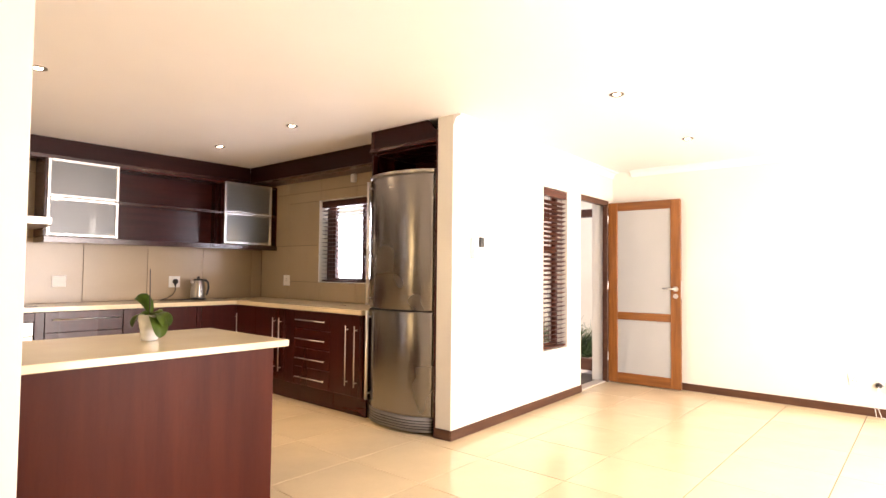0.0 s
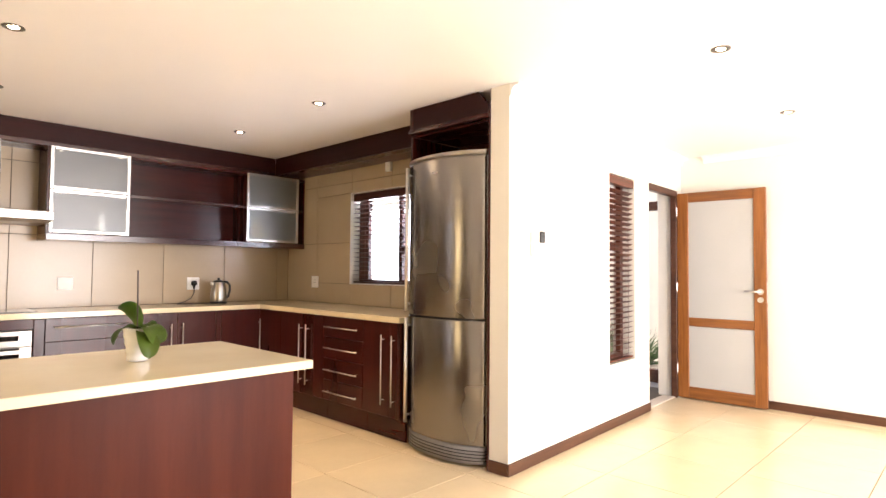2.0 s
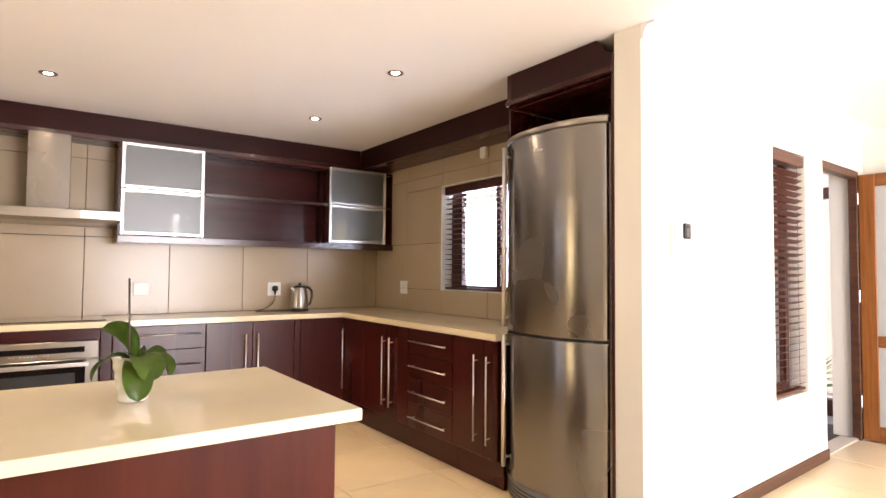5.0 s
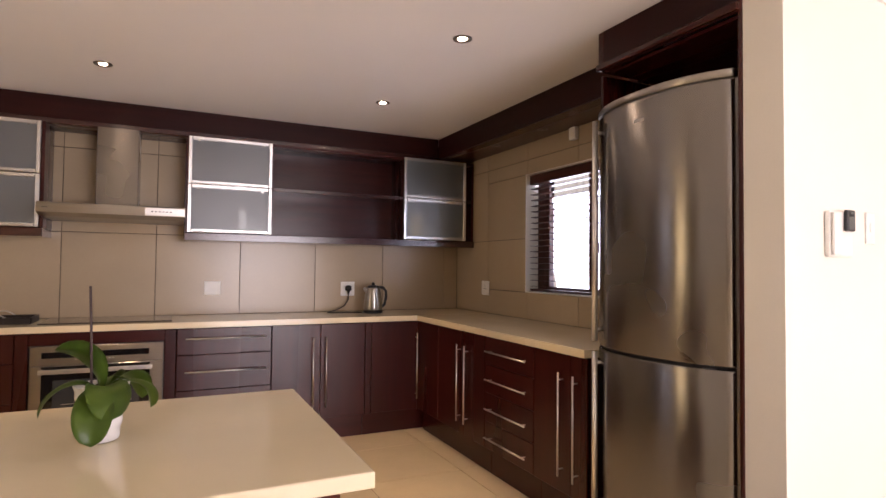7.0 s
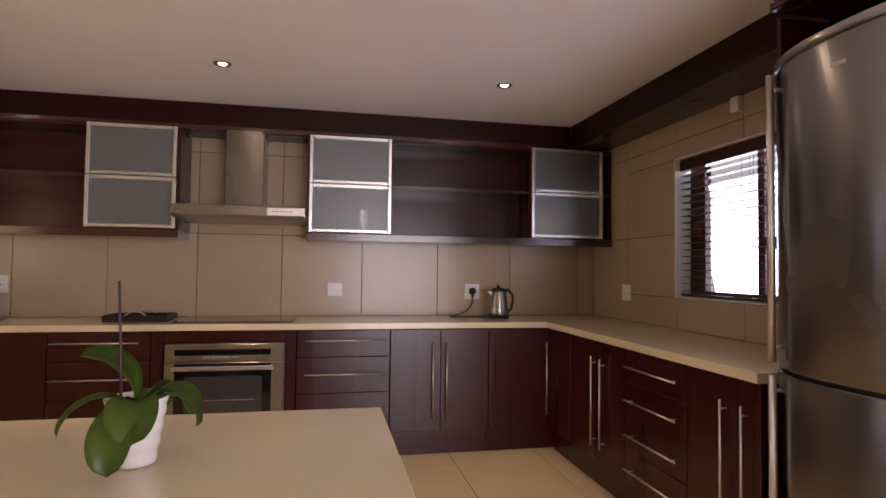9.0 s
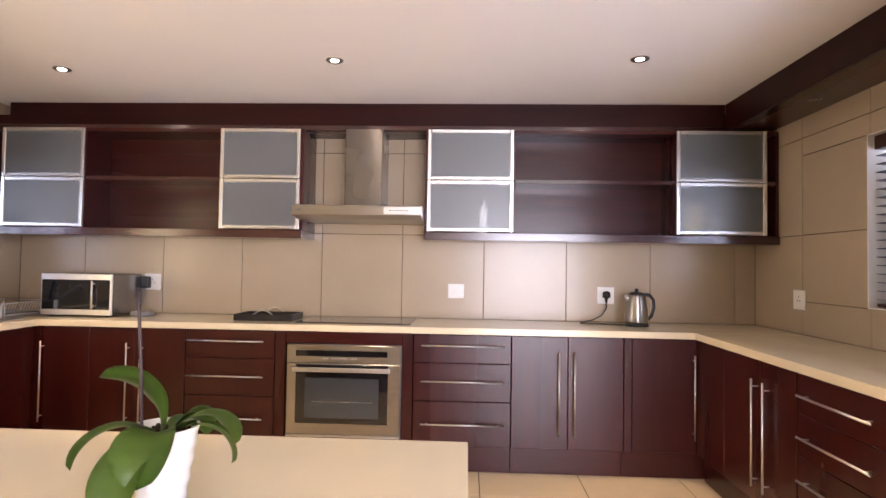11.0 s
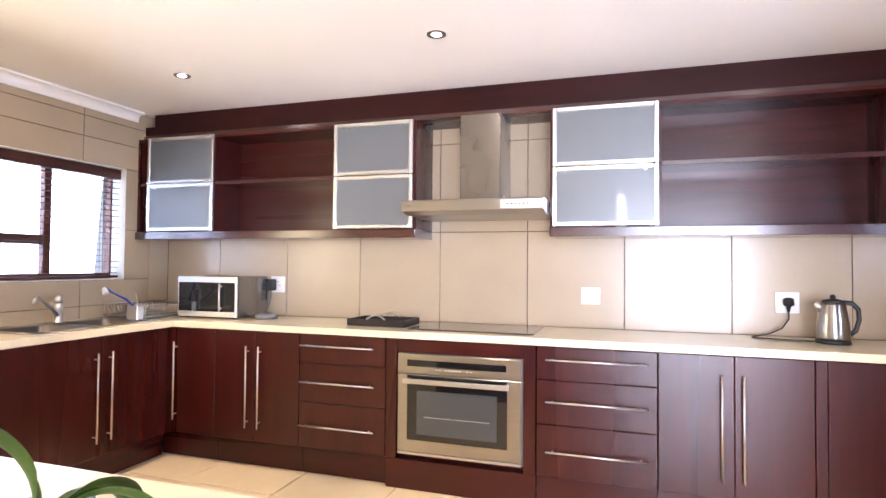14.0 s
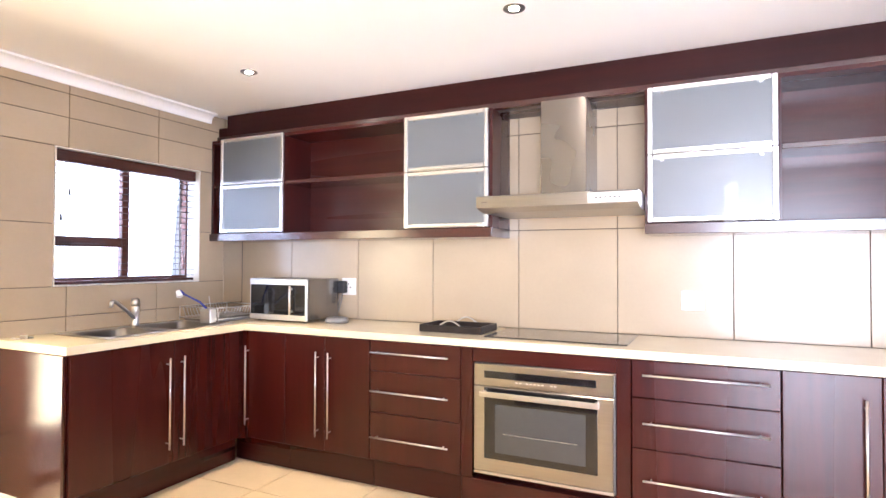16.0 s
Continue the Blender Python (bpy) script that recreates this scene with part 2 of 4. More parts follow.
def tubes(pairs, r, n=10):
    bm = bmesh.new()
    for a, b in pairs:
        tube(bm, a, b, r, n)
    return bm


def bent(points, r, n=8):
    """A round bar swept along a bent line."""
    bm = bmesh.new()
    pts = [Vector(p) for p in points]
    rings = []
    side = None
    for i, p in enumerate(pts):
        d = (pts[min(i + 1, len(pts) - 1)] - pts[max(i - 1, 0)]).normalized()
        if side is None:
            side = d.orthogonal().normalized()
        side = (side - d * side.dot(d)).normalized()
        up = d.cross(side)
        rr = r[i] if isinstance(r, (list, tuple)) else r
        rings.append([bm.verts.new(p + rr * (math.cos(k * math.tau / n) * side + math.sin(k * math.tau / n) * up)) for k in range(n)])
    for q, w in zip(rings, rings[1:]):
        for k in range(n):
            bm.faces.new((q[k], q[(k + 1) % n], w[(k + 1) % n], w[k]))
    bm.faces.new(rings[0][::-1])
    bm.faces.new(rings[-1])
    return bm


def lathe(profile, at, n=28):
    """A turned body: profile of (radius, height) about an upright axis."""
    bm = bmesh.new()
    rings = []
    for r, z in profile:
        rings.append([bm.verts.new((at[0] + r * math.cos(k * math.tau / n), at[1] + r * math.sin(k * math.tau / n), at[2] + z)) for k in range(n)])
    for q, w in zip(rings, rings[1:]):
        for k in range(n):
            bm.faces.new((q[k], q[(k + 1) % n], w[(k + 1) % n], w[k]))
    bm.faces.new(rings[0][::-1])
    bm.faces.new(rings[-1])
    return bm


def extrude_outline(outline, axis, a, b):
    """A solid of constant section: outline in the two other axes, from a to b along axis."""
    bm = bmesh.new()

    def at(u, v, w):
        return {"x": (w, u, v), "y": (u, w, v), "z": (u, v, w)}[axis]

    one = [bm.verts.new(at(u, v, a)) for u, v in outline]
    two = [bm.verts.new(at(u, v, b)) for u, v in outline]
    bm.faces.new(one)
    bm.faces.new(two[::-1])
    k = len(outline)
    for i in range(k):
        bm.faces.new((one[i], two[i], two[(i + 1) % k], one[(i + 1) % k]))
    bmesh.ops.recalc_face_normals(bm, faces=bm.faces)
    return bm


def structure(name, bm, mat, label, category):
    return tagged(part(name, bm, mat), label, category, "", "structure")


# ---- the shell ----
CEILING = 2.40
X_LEFT, X_RIGHT, Y_BACK = -1.58, 3.82, 6.32
Y_HALL, Y_PIER = 2.787, 2.93
X_PIER, X_DOOR, X_EAST = 3.225, 5.44, 6.31
# the hall wall runs slightly out of square with the kitchen
HALL_TURN = Matrix.Translation((X_PIER, Y_HALL, 0)) @ Matrix.Rotation(radians(2.6), 4, "Z") @ Matrix.Translation((-X_PIER, -Y_HALL, 0))


def in_hall(*things):
    bpy.context.view_layer.update()
    for ob in things:
        ob.matrix_world = HALL_TURN @ ob.matrix_world
    bpy.context.view_layer.update()


Y_SOUTH, X_WEST = -2.0, -2.6


def wall_with_holes(axis, at, thick, u0, u1, z0, z1, holes):
    """An upright wall; axis is its normal, holes are (u0, u1, z0, z1)."""
    bm = bmesh.new()

    def piece(a, b, c, d):
        if b - a > 1e-4 and d - c > 1e-4:
            lo, hi = ((at, a, c), (at + thick, b, d)) if axis == "x" else ((a, at, c), (b, at + thick, d))
            add_box(bm, lo, hi)

    edge = u0
    for a, b, c, d in sorted(holes):
        piece(edge, a, z0, z1)
        piece(a, b, z0, c)
        piece(a, b, d, z1)
        edge = b
    piece(edge, u1, z0, z1)
    return bm


WIN_R = (3.85, 5.18, 1.10, 1.99)
WIN_L = (4.89, 5.90, 1.16, 1.965)
BACK_DOOR = (3.5, 4.38, 0.0, 2.05)
WIN_H = (4.625, 5.125, 0.50, 2.04)
structure("wall_kitchen_back", wall_with_holes("y", Y_BACK + 0.012, 0.2, X_LEFT - 0.2, X_RIGHT + 0.2, 0, CEILING, []), WALL_GROUT, "tiled back wall of the kitchen", "wall")
structure("wall_kitchen_right", wall_with_holes("x", X_RIGHT + 0.012, 0.19, Y_PIER + 0.06, Y_BACK + 0.012, 0, CEILING, [WIN_R]), WALL_GROUT, "tiled kitchen wall with a window", "wall")
structure("wall_kitchen_left", wall_with_holes("x", X_LEFT - 0.212, 0.2, 2.709, Y_BACK + 0.012, 0, CEILING, [BACK_DOOR, WIN_L]), WALL_GROUT, "tiled kitchen wall with the sink window", "wall")
pier = box((X_PIER, Y_HALL, 0), (3.42, Y_PIER, CEILING))
add_box(pier, (3.42, Y_HALL, 0), (X_RIGHT + 0.2, Y_HALL + 0.11, CEILING))
pier = structure("wall_pier", pier, WALL, "white painted wall end beside the fridge", "wall")
hall_wall = structure("wall_hall_window", wall_with_holes("y", Y_HALL, 0.2, X_RIGHT + 0.2, X_EAST, 0, CEILING, [WIN_H, (X_DOOR, 6.19, 0, 2.06)]), WALL, "white painted hall wall with a narrow window and a doorway", "wall")
in_hall(pier, hall_wall)
structure("wall_hall_east", wall_with_holes("x", X_EAST, 0.2, Y_SOUTH - 0.2, Y_HALL + 0.2, 0, CEILING, []), WALL, "white painted hall wall behind the open door", "wall")
structure("wall_south", wall_with_holes("y", Y_SOUTH - 0.2, 0.2, X_WEST - 0.2, X_EAST, 0, CEILING, [(2.08, 4.12, 0, 2.12), (4.48, 6.02, 0.48, 2.12)]), WALL, "white painted wall with glass doors", "wall")
structure("wall_west", wall_with_holes("x", X_WEST - 0.2, 0.2, Y_SOUTH, Y_HALL + 0.1, 0, CEILING, []), WALL, "plain white painted wall", "wall")
structure("wall_stub", box((X_WEST, 2.59, 0), (0.588, 2.708, CEILING), 0.004), WALL, "white painted wall end beside the island", "wall")
bm = box((X_WEST - 0.2, Y_SOUTH - 0.2, CEILING), (X_EAST + 0.2, Y_HALL + 0.2, CEILING + 0.15))
add_box(bm, (X_WEST - 0.2, Y_HALL + 0.2, CEILING), (X_RIGHT + 0.25, Y_BACK + 0.25, CEILING + 0.15))
structure("ceiling", bm, CEIL, "smooth white painted ceiling", "ceiling")
floor = structure("floor", box((X_WEST - 0.2, Y_SOUTH - 0.2, -0.12), (X_EAST + 0.2, Y_BACK + 0.25, -0.005)), GROUT, "grouted floor of large cream tiles", "floor")
structure("ground", box((-60, -60, -0.3), (60, 60, -0.13)), PAVING, "pale paved ground outside", "ground")


def cornice(name, p, q, inward, size=0.07):
    """A plaster cove between wall and ceiling, from p to q; inward points into the room."""
    steps = [(0, -size), (0.012, -size), (0.014, -size + 0.012)]
    steps += [(size - 0.014 - (size - 0.028) * math.cos(a), -0.014 - (size - 0.028) * (1 - math.sin(a))) for a in [k * math.pi / 2 / 7 for k in range(8)]]
    steps += [(size, -0.012), (size, 0)]
    bm = bmesh.new()
    ends = []
    for end in (p, q):
        ends.append([bm.verts.new((end[0] + inward[0] * u, end[1] + inward[1] * u, CEILING + v)) for u, v in steps + [(0, 0)]])
    k = len(ends[0])
    for i in range(k):
        bm.faces.new((ends[0][i], ends[0][(i + 1) % k], ends[1][(i + 1) % k], ends[1][i]))
    bm.faces.new(ends[0])
    bm.faces.new(ends[1][::-1])
    bmesh.ops.recalc_face_normals(bm, faces=bm.faces)
    return structure(name, bm, CEIL, "white plaster cove cornice under the ceiling", "cornice")


cornice("trim_cornice_left", (X_LEFT, 2.709), (X_LEFT, 5.99), (1, 0))
in_hall(cornice("trim_cornice_hall", (X_PIER, Y_HALL), (X_EAST, Y_HALL), (0, -1)))
cornice("trim_cornice_east", (X_EAST, Y_SOUTH), (X_EAST, Y_HALL - 0.08), (-1, 0))
cornice("trim_cornice_stub", (X_WEST, 2.59), (0.588, 2.59), (0, -1))


def baseboard(name, lo, hi):
    return structure(name, box(lo, hi, 0.004), BASEBOARD, "brown stained wooden baseboard", "baseboard")


in_hall(baseboard("baseboard_hall", (X_PIER - 0.014, Y_HALL - 0.014, 0), (X_DOOR, Y_HALL, 0.075)))
in_hall(baseboard("baseboard_pier", (X_PIER - 0.014, Y_HALL, 0), (X_PIER, Y_PIER, 0.075)))
baseboard("baseboard_east", (X_EAST - 0.014, Y_SOUTH, 0), (X_EAST, Y_HALL - 0.02, 0.075))
baseboard("baseboard_stub", (X_WEST, 2.576, 0), (0.588, 2.59, 0.075))
# ---- windows and the hall door ----


def window(name, axis, at, depth, hole, bars, label, finish=BLIND, far=0.045):
    """A timber window set in a hole: frame, bars (u or z, value), panes and sill. axis is the wall's normal."""
    u0, u1, z0, z1 = hole
    mid = ((u0 + u1) / 2, z0)
    base = (at, mid[0], mid[1]) if axis == "x" else (mid[0], at, mid[1])
    w = thing(name, base, label, "window", "", "structure")

    def put(a, b, c, d, e, f):
        return ((e, a, c), (f, b, d)) if axis == "x" else ((a, e, c), (b, f, d))

    k = 0.045
    f0, f1 = at, at + depth
    for a, b, c, d in ((u0, u0 + k, z0, z1), (u1 - far, u1, z0, z1), (u0 + k, u1 - far, z0, z0 + k), (u0 + k, u1 - far, z1 - k, z1)):
        part("window_frame", box(*put(a, b, c, d, f0, f1), 0.004), finish, w, "brown stained timber frame")
    for way, v, lo, hi in bars:
        a, b, c, d = (v - 0.025, v + 0.025, z0 + k, z1 - k) if way == "u" else (lo + 0.001, hi - 0.001, v - 0.03, v + 0.03)
        part("window_bar", box(*put(a, b, c, d, f0 - 0.004, f1 - 0.004), 0.004), finish, w)
    g = (f0 + f1) / 2
    pane = part("pane", box(*put(u0 + k, u1 - far, z0 + k, z1 - k, g - 0.002, g + 0.002)), GLASS, w, "clear glass pane")
    pane.visible_shadow = False
    return w


window("window_1", "x", X_RIGHT + 0.11, 0.05, WIN_R, [("u", 4.57, 0, 0), ("z", 1.42, 3.90, 4.545), ("u", 5.109, 0, 0), ("u", 5.057, 0, 0)], "brown timber kitchen window")
window("window_2", "x", X_LEFT - 0.17, 0.05, WIN_L, [("u", 5.415, 0, 0), ("z", 1.425, 4.935, 5.39)], "brown timber window above the sink", SUNLIT_BLIND, 0.016)
in_hall(window("window_3", "y", Y_HALL + 0.11, 0.05, WIN_H, [("z", 1.46, 4.67, 5.08)], "narrow unseen brown timber window added to the south wall", SUNLIT_BLIND))


def reveal(name, axis, at, to, hole, mat):
    u0, u1, z0, z1 = hole
    bm = bmesh.new()
    t = 0.006
    for a, b, c, d in ((u0, u0 + t, z0 + t, z1 - t), (u1 - t, u1, z0 + t, z1 - t), (u0, u1, z0, z0 + t), (u0, u1, z1 - t, z1)):
        lo, hi = ((at, a, c), (to, b, d)) if axis == "x" else ((a, at, c), (b, to, d))
        add_box(bm, lo, hi)
    return structure(name, bm, mat, "white painted window reveal", "window reveal")


reveal("trim_reveal_right", "x", X_RIGHT - 0.004, X_RIGHT + 0.108, WIN_R, WALL)
reveal("trim_reveal_left", "x", X_LEFT - 0.118, X_LEFT + 0.004, WIN_L, WALL)


def venetian_blind(axis, at, u0, u1, z0, z1, pitch, tilt, label, slat_depth=0.05, cords=(), finish=BLIND):
    """A wooden blind hanging at a plane: head rail, slats, bottom rail and cords."""
    base = (at, (u0 + u1) / 2, z1) if axis == "x" else ((u0 + u1) / 2, at, z1)
    b = thing("venetian_blind", base, label, "window blind")

    def put(a, c, e, f, g, h):
        return ((e, a, g), (f, c, h)) if axis == "x" else ((a, e, g), (c, f, h))

    part("head_rail", box(*put(u0, u1, at - 0.03, at + 0.03, z1 - 0.07, z1), 0.003), finish, b, "stained wooden head rail")
    part("bottom_rail", box(*put(u0 + 0.004, u1 - 0.004, at - 0.024, at + 0.024, z0, z0 + 0.016), 0.003), finish, b)
    first = None
    z = z0 + 0.035
    mid = (u0 + u1) / 2
    while z < z1 - 0.08:
        if first is None:
            bm = box((-(u1 - u0) / 2 + 0.004, -slat_depth / 2, -0.0014), ((u1 - u0) / 2 - 0.004, slat_depth / 2, 0.0014))
            first = part("slat", bm, finish, b)
            slat = first
        else:
            slat = new("slat", first.data)
            slat.parent = b
            slat.matrix_parent_inverse = first.matrix_parent_inverse
        turn = pose(at, mid, z, tilt, 0, 90) if axis == "x" else pose(mid, at, z, tilt, 0, 0)
        slat.matrix_basis = turn
        z += pitch
    for u in cords or (u0 + 0.1, u1 - 0.1):
        for off in (-0.026, 0.026):
            p, q = ((at + off, u, z0 + 0.01), (at + off, u, z1 - 0.06)) if axis == "x" else ((u, at + off, z0 + 0.01), (u, at + off, z1 - 0.06))
            part("cord", tube(bmesh.new(), p, q, 0.0013, 5), finish, b)
    return b


venetian_blind("x", X_RIGHT + 0.055, WIN_R[0] + 0.01, WIN_R[1] - 0.01, WIN_R[2] + 0.012, WIN_R[3] - 0.008, 0.043, 4, "dark stained wooden venetian blind with open slats in the kitchen window", 0.048, (4.0, 4.53, 4.62, 5.05))
venetian_blind("x", X_LEFT - 0.06, WIN_L[0] + 0.01, WIN_L[1] - 0.01, WIN_L[2] + 0.012, WIN_L[3] - 0.008, 0.041, 1, "dark stained wooden venetian blind, slats level, above the sink", 0.046, (5.0, 5.77))
in_hall(venetian_blind("y", Y_HALL + 0.035, WIN_H[0] + 0.008, WIN_H[1] - 0.008, WIN_H[2] + 0.012, WIN_H[3] - 0.008, 0.044, -22, "dark stained wooden venetian blind in the narrow hall window", 0.05, (4.74, 5.01), SUNLIT_BLIND))

# wand and tassels of the sink blind
for y, z in ((4.99, 1.69), (4.945, 1.54)):
    p = thing("blind_pull", (X_LEFT - 0.03, y, z), "small dark wooden pull on a blind cord", "blind pull", "pulls of the sink blind")
    part("tassel", lathe([(0.002, 0.045), (0.006, 0.035), (0.008, 0.008), (0.004, 0.0)], (X_LEFT - 0.03, y, z), 10), BLACK, p)
    part("cord", tube(bmesh.new(), (X_LEFT - 0.03, y, z + 0.045), (X_LEFT - 0.03, y, 1.9), 0.001, 5), BLIND, p)

# door frame and open door leaf
frame_x = 6.19
df = thing("door_frame", (5.82, Y_HALL, 0), "brown stained timber door frame of the hall doorway", "door frame", "", "structure")
part("jamb", box((6.15, Y_HALL + 0.0, 0), (frame_x - 0.002, Y_HALL + 0.06, 2.058), 0.004), BASEBOARD, df)
part("jamb", box((X_DOOR + 0.001, Y_HALL + 0.06, 0), (X_DOOR + 0.05, Y_HALL + 0.145, 2.058), 0.004), BASEBOARD, df)
part("door_head", box((X_DOOR + 0.001, Y_HALL + 0.0, 2.0), (6.15, Y_HALL + 0.06, 2.058), 0.004), BASEBOARD, df)
part("threshold", box((X_DOOR + 0.05, Y_HALL + 0.02, 0.0), (6.15, Y_HALL + 0.14, 0.012), 0.003), PAVING, df)

hx, hy = 6.165, Y_HALL - 0.004
door = thing("door_1", (hx, hy, 0), "open orange-brown timber door with two frosted panes", "door", "", "structure")
WID, TOP = 0.79, 2.03


def leaf_box(a, b, c, d, t0=0.0, t1=0.042, bevel=0.004):
    return box((hx + t0, hy - b, c), (hx + t1, hy - a, d), bevel)


part("stile", leaf_box(0.0, 0.105, 0.012, TOP), TEAK, door)
part("stile", leaf_box(WID - 0.105, WID, 0.012, TOP), TEAK, door)
part("rail", leaf_box(0.105, WID - 0.105, TOP - 0.095, TOP), TEAK_Y, door)
part("rail", leaf_box(0.105, WID - 0.105, 0.715, 0.80), TEAK_Y, door)
part("rail", leaf_box(0.105, WID - 0.105, 0.012, 0.125), TEAK_Y, door)
for c, d in ((0.125, 0.715), (0.80, TOP - 0.095)):
    part("pane", leaf_box(0.105, WID - 0.105, c, d, 0.016, 0.024, 0), MILKY, door, "frosted white glass pane")
for z in (0.25, 1.05, 1.8):
    part("hinge", tube(bmesh.new(), (hx - 0.004, hy + 0.004, z), (hx - 0.004, hy + 0.004, z + 0.09), 0.007, 10), CHROME, door, "brass-coloured hinge")
hz = 1.07
handle = part("door_handle", tubes([((hx, hy - WID + 0.05, hz), (hx - 0.055, hy - WID + 0.05, hz)), ((hx - 0.05, hy - WID + 0.045, hz), (hx - 0.05, hy - WID + 0.17, hz + 0.004))], 0.009, 12), CHROME, door, "nickel lever handle", True)
part("handle_rose", tube(bmesh.new(), (hx, hy - WID + 0.05, hz), (hx - 0.012, hy - WID + 0.05, hz), 0.027, 20), CHROME, door)
part("key_rose", tube(bmesh.new(), (hx, hy - WID + 0.05, hz - 0.075), (hx - 0.01, hy - WID + 0.05, hz - 0.075), 0.025, 20), CHROME, door)
part("lock_plate", box((hx + 0.008, hy - WID - 0.002, hz - 0.1), (hx + 0.034, hy - WID, hz + 0.09)), CHROME, door)
in_hall(df, door)

back_door = thing("door_2", (X_LEFT - 0.1, 3.94, 0), "glazed timber back door of the kitchen", "door", "", "structure")
for y in (3.502, 4.308):
    part("stile", box((X_LEFT - 0.15, y, 0.012), (X_LEFT - 0.11, y + 0.07, 2.04), 0.004), BASEBOARD, back_door)
for z in (0.012, 1.96):
    part("rail", box((X_LEFT - 0.15, 3.572, z), (X_LEFT - 0.11, 4.308, z + 0.08), 0.004), BASEBOARD, back_door)
part("pane", box((X_LEFT - 0.132, 3.572, 0.092), (X_LEFT - 0.128, 4.308, 1.96)), GLASS, back_door).visible_shadow = False

# glass doors in the south wall, behind the walk's start, and an added, unseen window
gd = thing("glass_door", (3.1, Y_SOUTH - 0.1, 0), "wide timber-framed glass doors to the garden", "glass door", "", "structure")
for x in (2.085, 3.07, 4.045):
    part("stile", box((x, Y_SOUTH - 0.12, 0.06), (x + 0.07, Y_SOUTH - 0.08, 2.05), 0.004), BASEBOARD, gd)
for z in (0.0, 2.05):
    part("rail", box((2.085, Y_SOUTH - 0.12, z), (4.115, Y_SOUTH - 0.08, z + 0.06), 0.004), BASEBOARD, gd)
for a, b in ((2.155, 3.07), (3.14, 4.045)):
    part("pane", box((a, Y_SOUTH - 0.102, 0.06), (b, Y_SOUTH - 0.098, 2.05)), GLASS, gd).visible_shadow = False
window("window_4", "y", Y_SOUTH - 0.14, 0.05, (4.48, 6.02, 0.48, 2.12), [("u", 5.25, 0, 0)], "unseen brown timber window added to the south wall")

# ---- fitted kitchen ----
F_BACK, F_RIGHT, F_LEFT = 5.75, 3.20, -0.99
KICK, DOOR_Z0, DOOR_Z1, TOP_Z = 0.16, 0.17, 0.855, 0.90


def at_back(u, d, z):
    return (u, F_BACK + d, z)


def at_right(u, d, z):
    return (F_RIGHT + d, u, z)


def at_left(u, d, z):
    return (F_LEFT - d, u, z)


def bar_handle(place, a, b, fixed, upright, parent):
    """A round bar on two posts; a to b along its length, fixed the other coordinate."""
    bm = bmesh.new()

    def p(v, d):
        return place(fixed, d, v) if upright else place(v, d, fixed)

    tube(bm, p(a, -0.05), p(b, -0.05), 0.0053, 10)
    for v in (a + 0.035 * (1 if b > a else -1), b - 0.035 * (1 if b > a else -1)):
        tube(bm, p(v, -0.05), p(v, -0.018), 0.004, 8)
    return part("handle", bm, CHROME, parent, "satin nickel bar handle", True)


def base_cabinet(place, u0, u1, label, doors=(), drawers=(), depth=0.55, kick_depth=0.035):
    """A base unit: carcass, plinth, doors (a, b, handle u) and drawers (z0, z1, handle z, handle a, handle b)."""
    wood_h = WOOD_X if place is at_back else WOOD_Y
    c = thing("base_cabinet", place((u0 + u1) / 2, 0.25, 0), label, "kitchen cabinet", "base cabinets")
    part("carcass", box(place(u0 + 0.001, 0.002, KICK), place(u1 - 0.001, depth, TOP_Z - 0.042)), WOOD, c)
    part("plinth", box(place(u0 + 0.001, kick_depth, 0.001), place(u1 - 0.001, kick_depth + 0.018, KICK)), wood_h, c)
    for a, b, h in doors:
        d = part("cabinet_door", box(place(a + 0.0015, -0.019, DOOR_Z0), place(b - 0.0015, 0, DOOR_Z1), 0.0025), WOOD, c)
        if h is not None:
            bar_handle(place, 0.255, 0.765, h, True, d)
    for z0, z1, hz, ha, hb in drawers:
        d = part("drawer_front", box(place(u0 + 0.0025, -0.019, z0 + 0.0015), place(u1 - 0.0025, 0, z1 - 0.0015), 0.0025), WOOD, c)
        bar_handle(place, ha, hb, hz, False, d)
    return c


three = ((0.68, DOOR_Z1, 0.79), (0.445, 0.68, 0.57), (DOOR_Z0, 0.445, 0.308))
four = ((0.685, DOOR_Z1, 0.77), (0.51, 0.685, 0.598), (0.335, 0.51, 0.42), (DOOR_Z0, 0.335, 0.245))
left_corner = base_cabinet(at_back, -0.95, -0.625, "dark mahogany corner cabinet with one closed door", [(-0.948, -0.625, -0.925)])
base_cabinet(at_back, -0.623, 0.0, "dark mahogany base cabinet with two closed doors", [(-0.623, -0.32, -0.365), (-0.32, 0.0, -0.275)])
base_cabinet(at_back, 0.002, 0.577, "dark mahogany base cabinet with three drawers beside the oven", (), [(a, b, h, 0.022, 0.512) for a, b, h in three])
base_cabinet(at_back, 1.449, 2.058, "dark mahogany base cabinet with three drawers beside the oven", (), [(a, b, h, 1.502, 2.015) for a, b, h in three])
base_cabinet(at_back, 2.06, 2.743, "dark mahogany base cabinet with two closed doors", [(2.06, 2.405, 2.347), (2.405, 2.743, 2.442)])
right_corner = base_cabinet(at_back, 2.745, 3.178, "dark mahogany corner cabinet with one closed door", [(2.794, 3.176, 3.16)])
part("filler_strip", box((2.7465, 5.731, DOOR_Z0), (2.7925, 5.7505, DOOR_Z1), 0.002), WOOD, right_corner)
base_cabinet(at_right, 4.68, 5.745, "dark mahogany corner cabinet under the window", [(5.36, 5.728, None), (4.955, 5.36, 5.005), (4.68, 4.955, 4.9)])
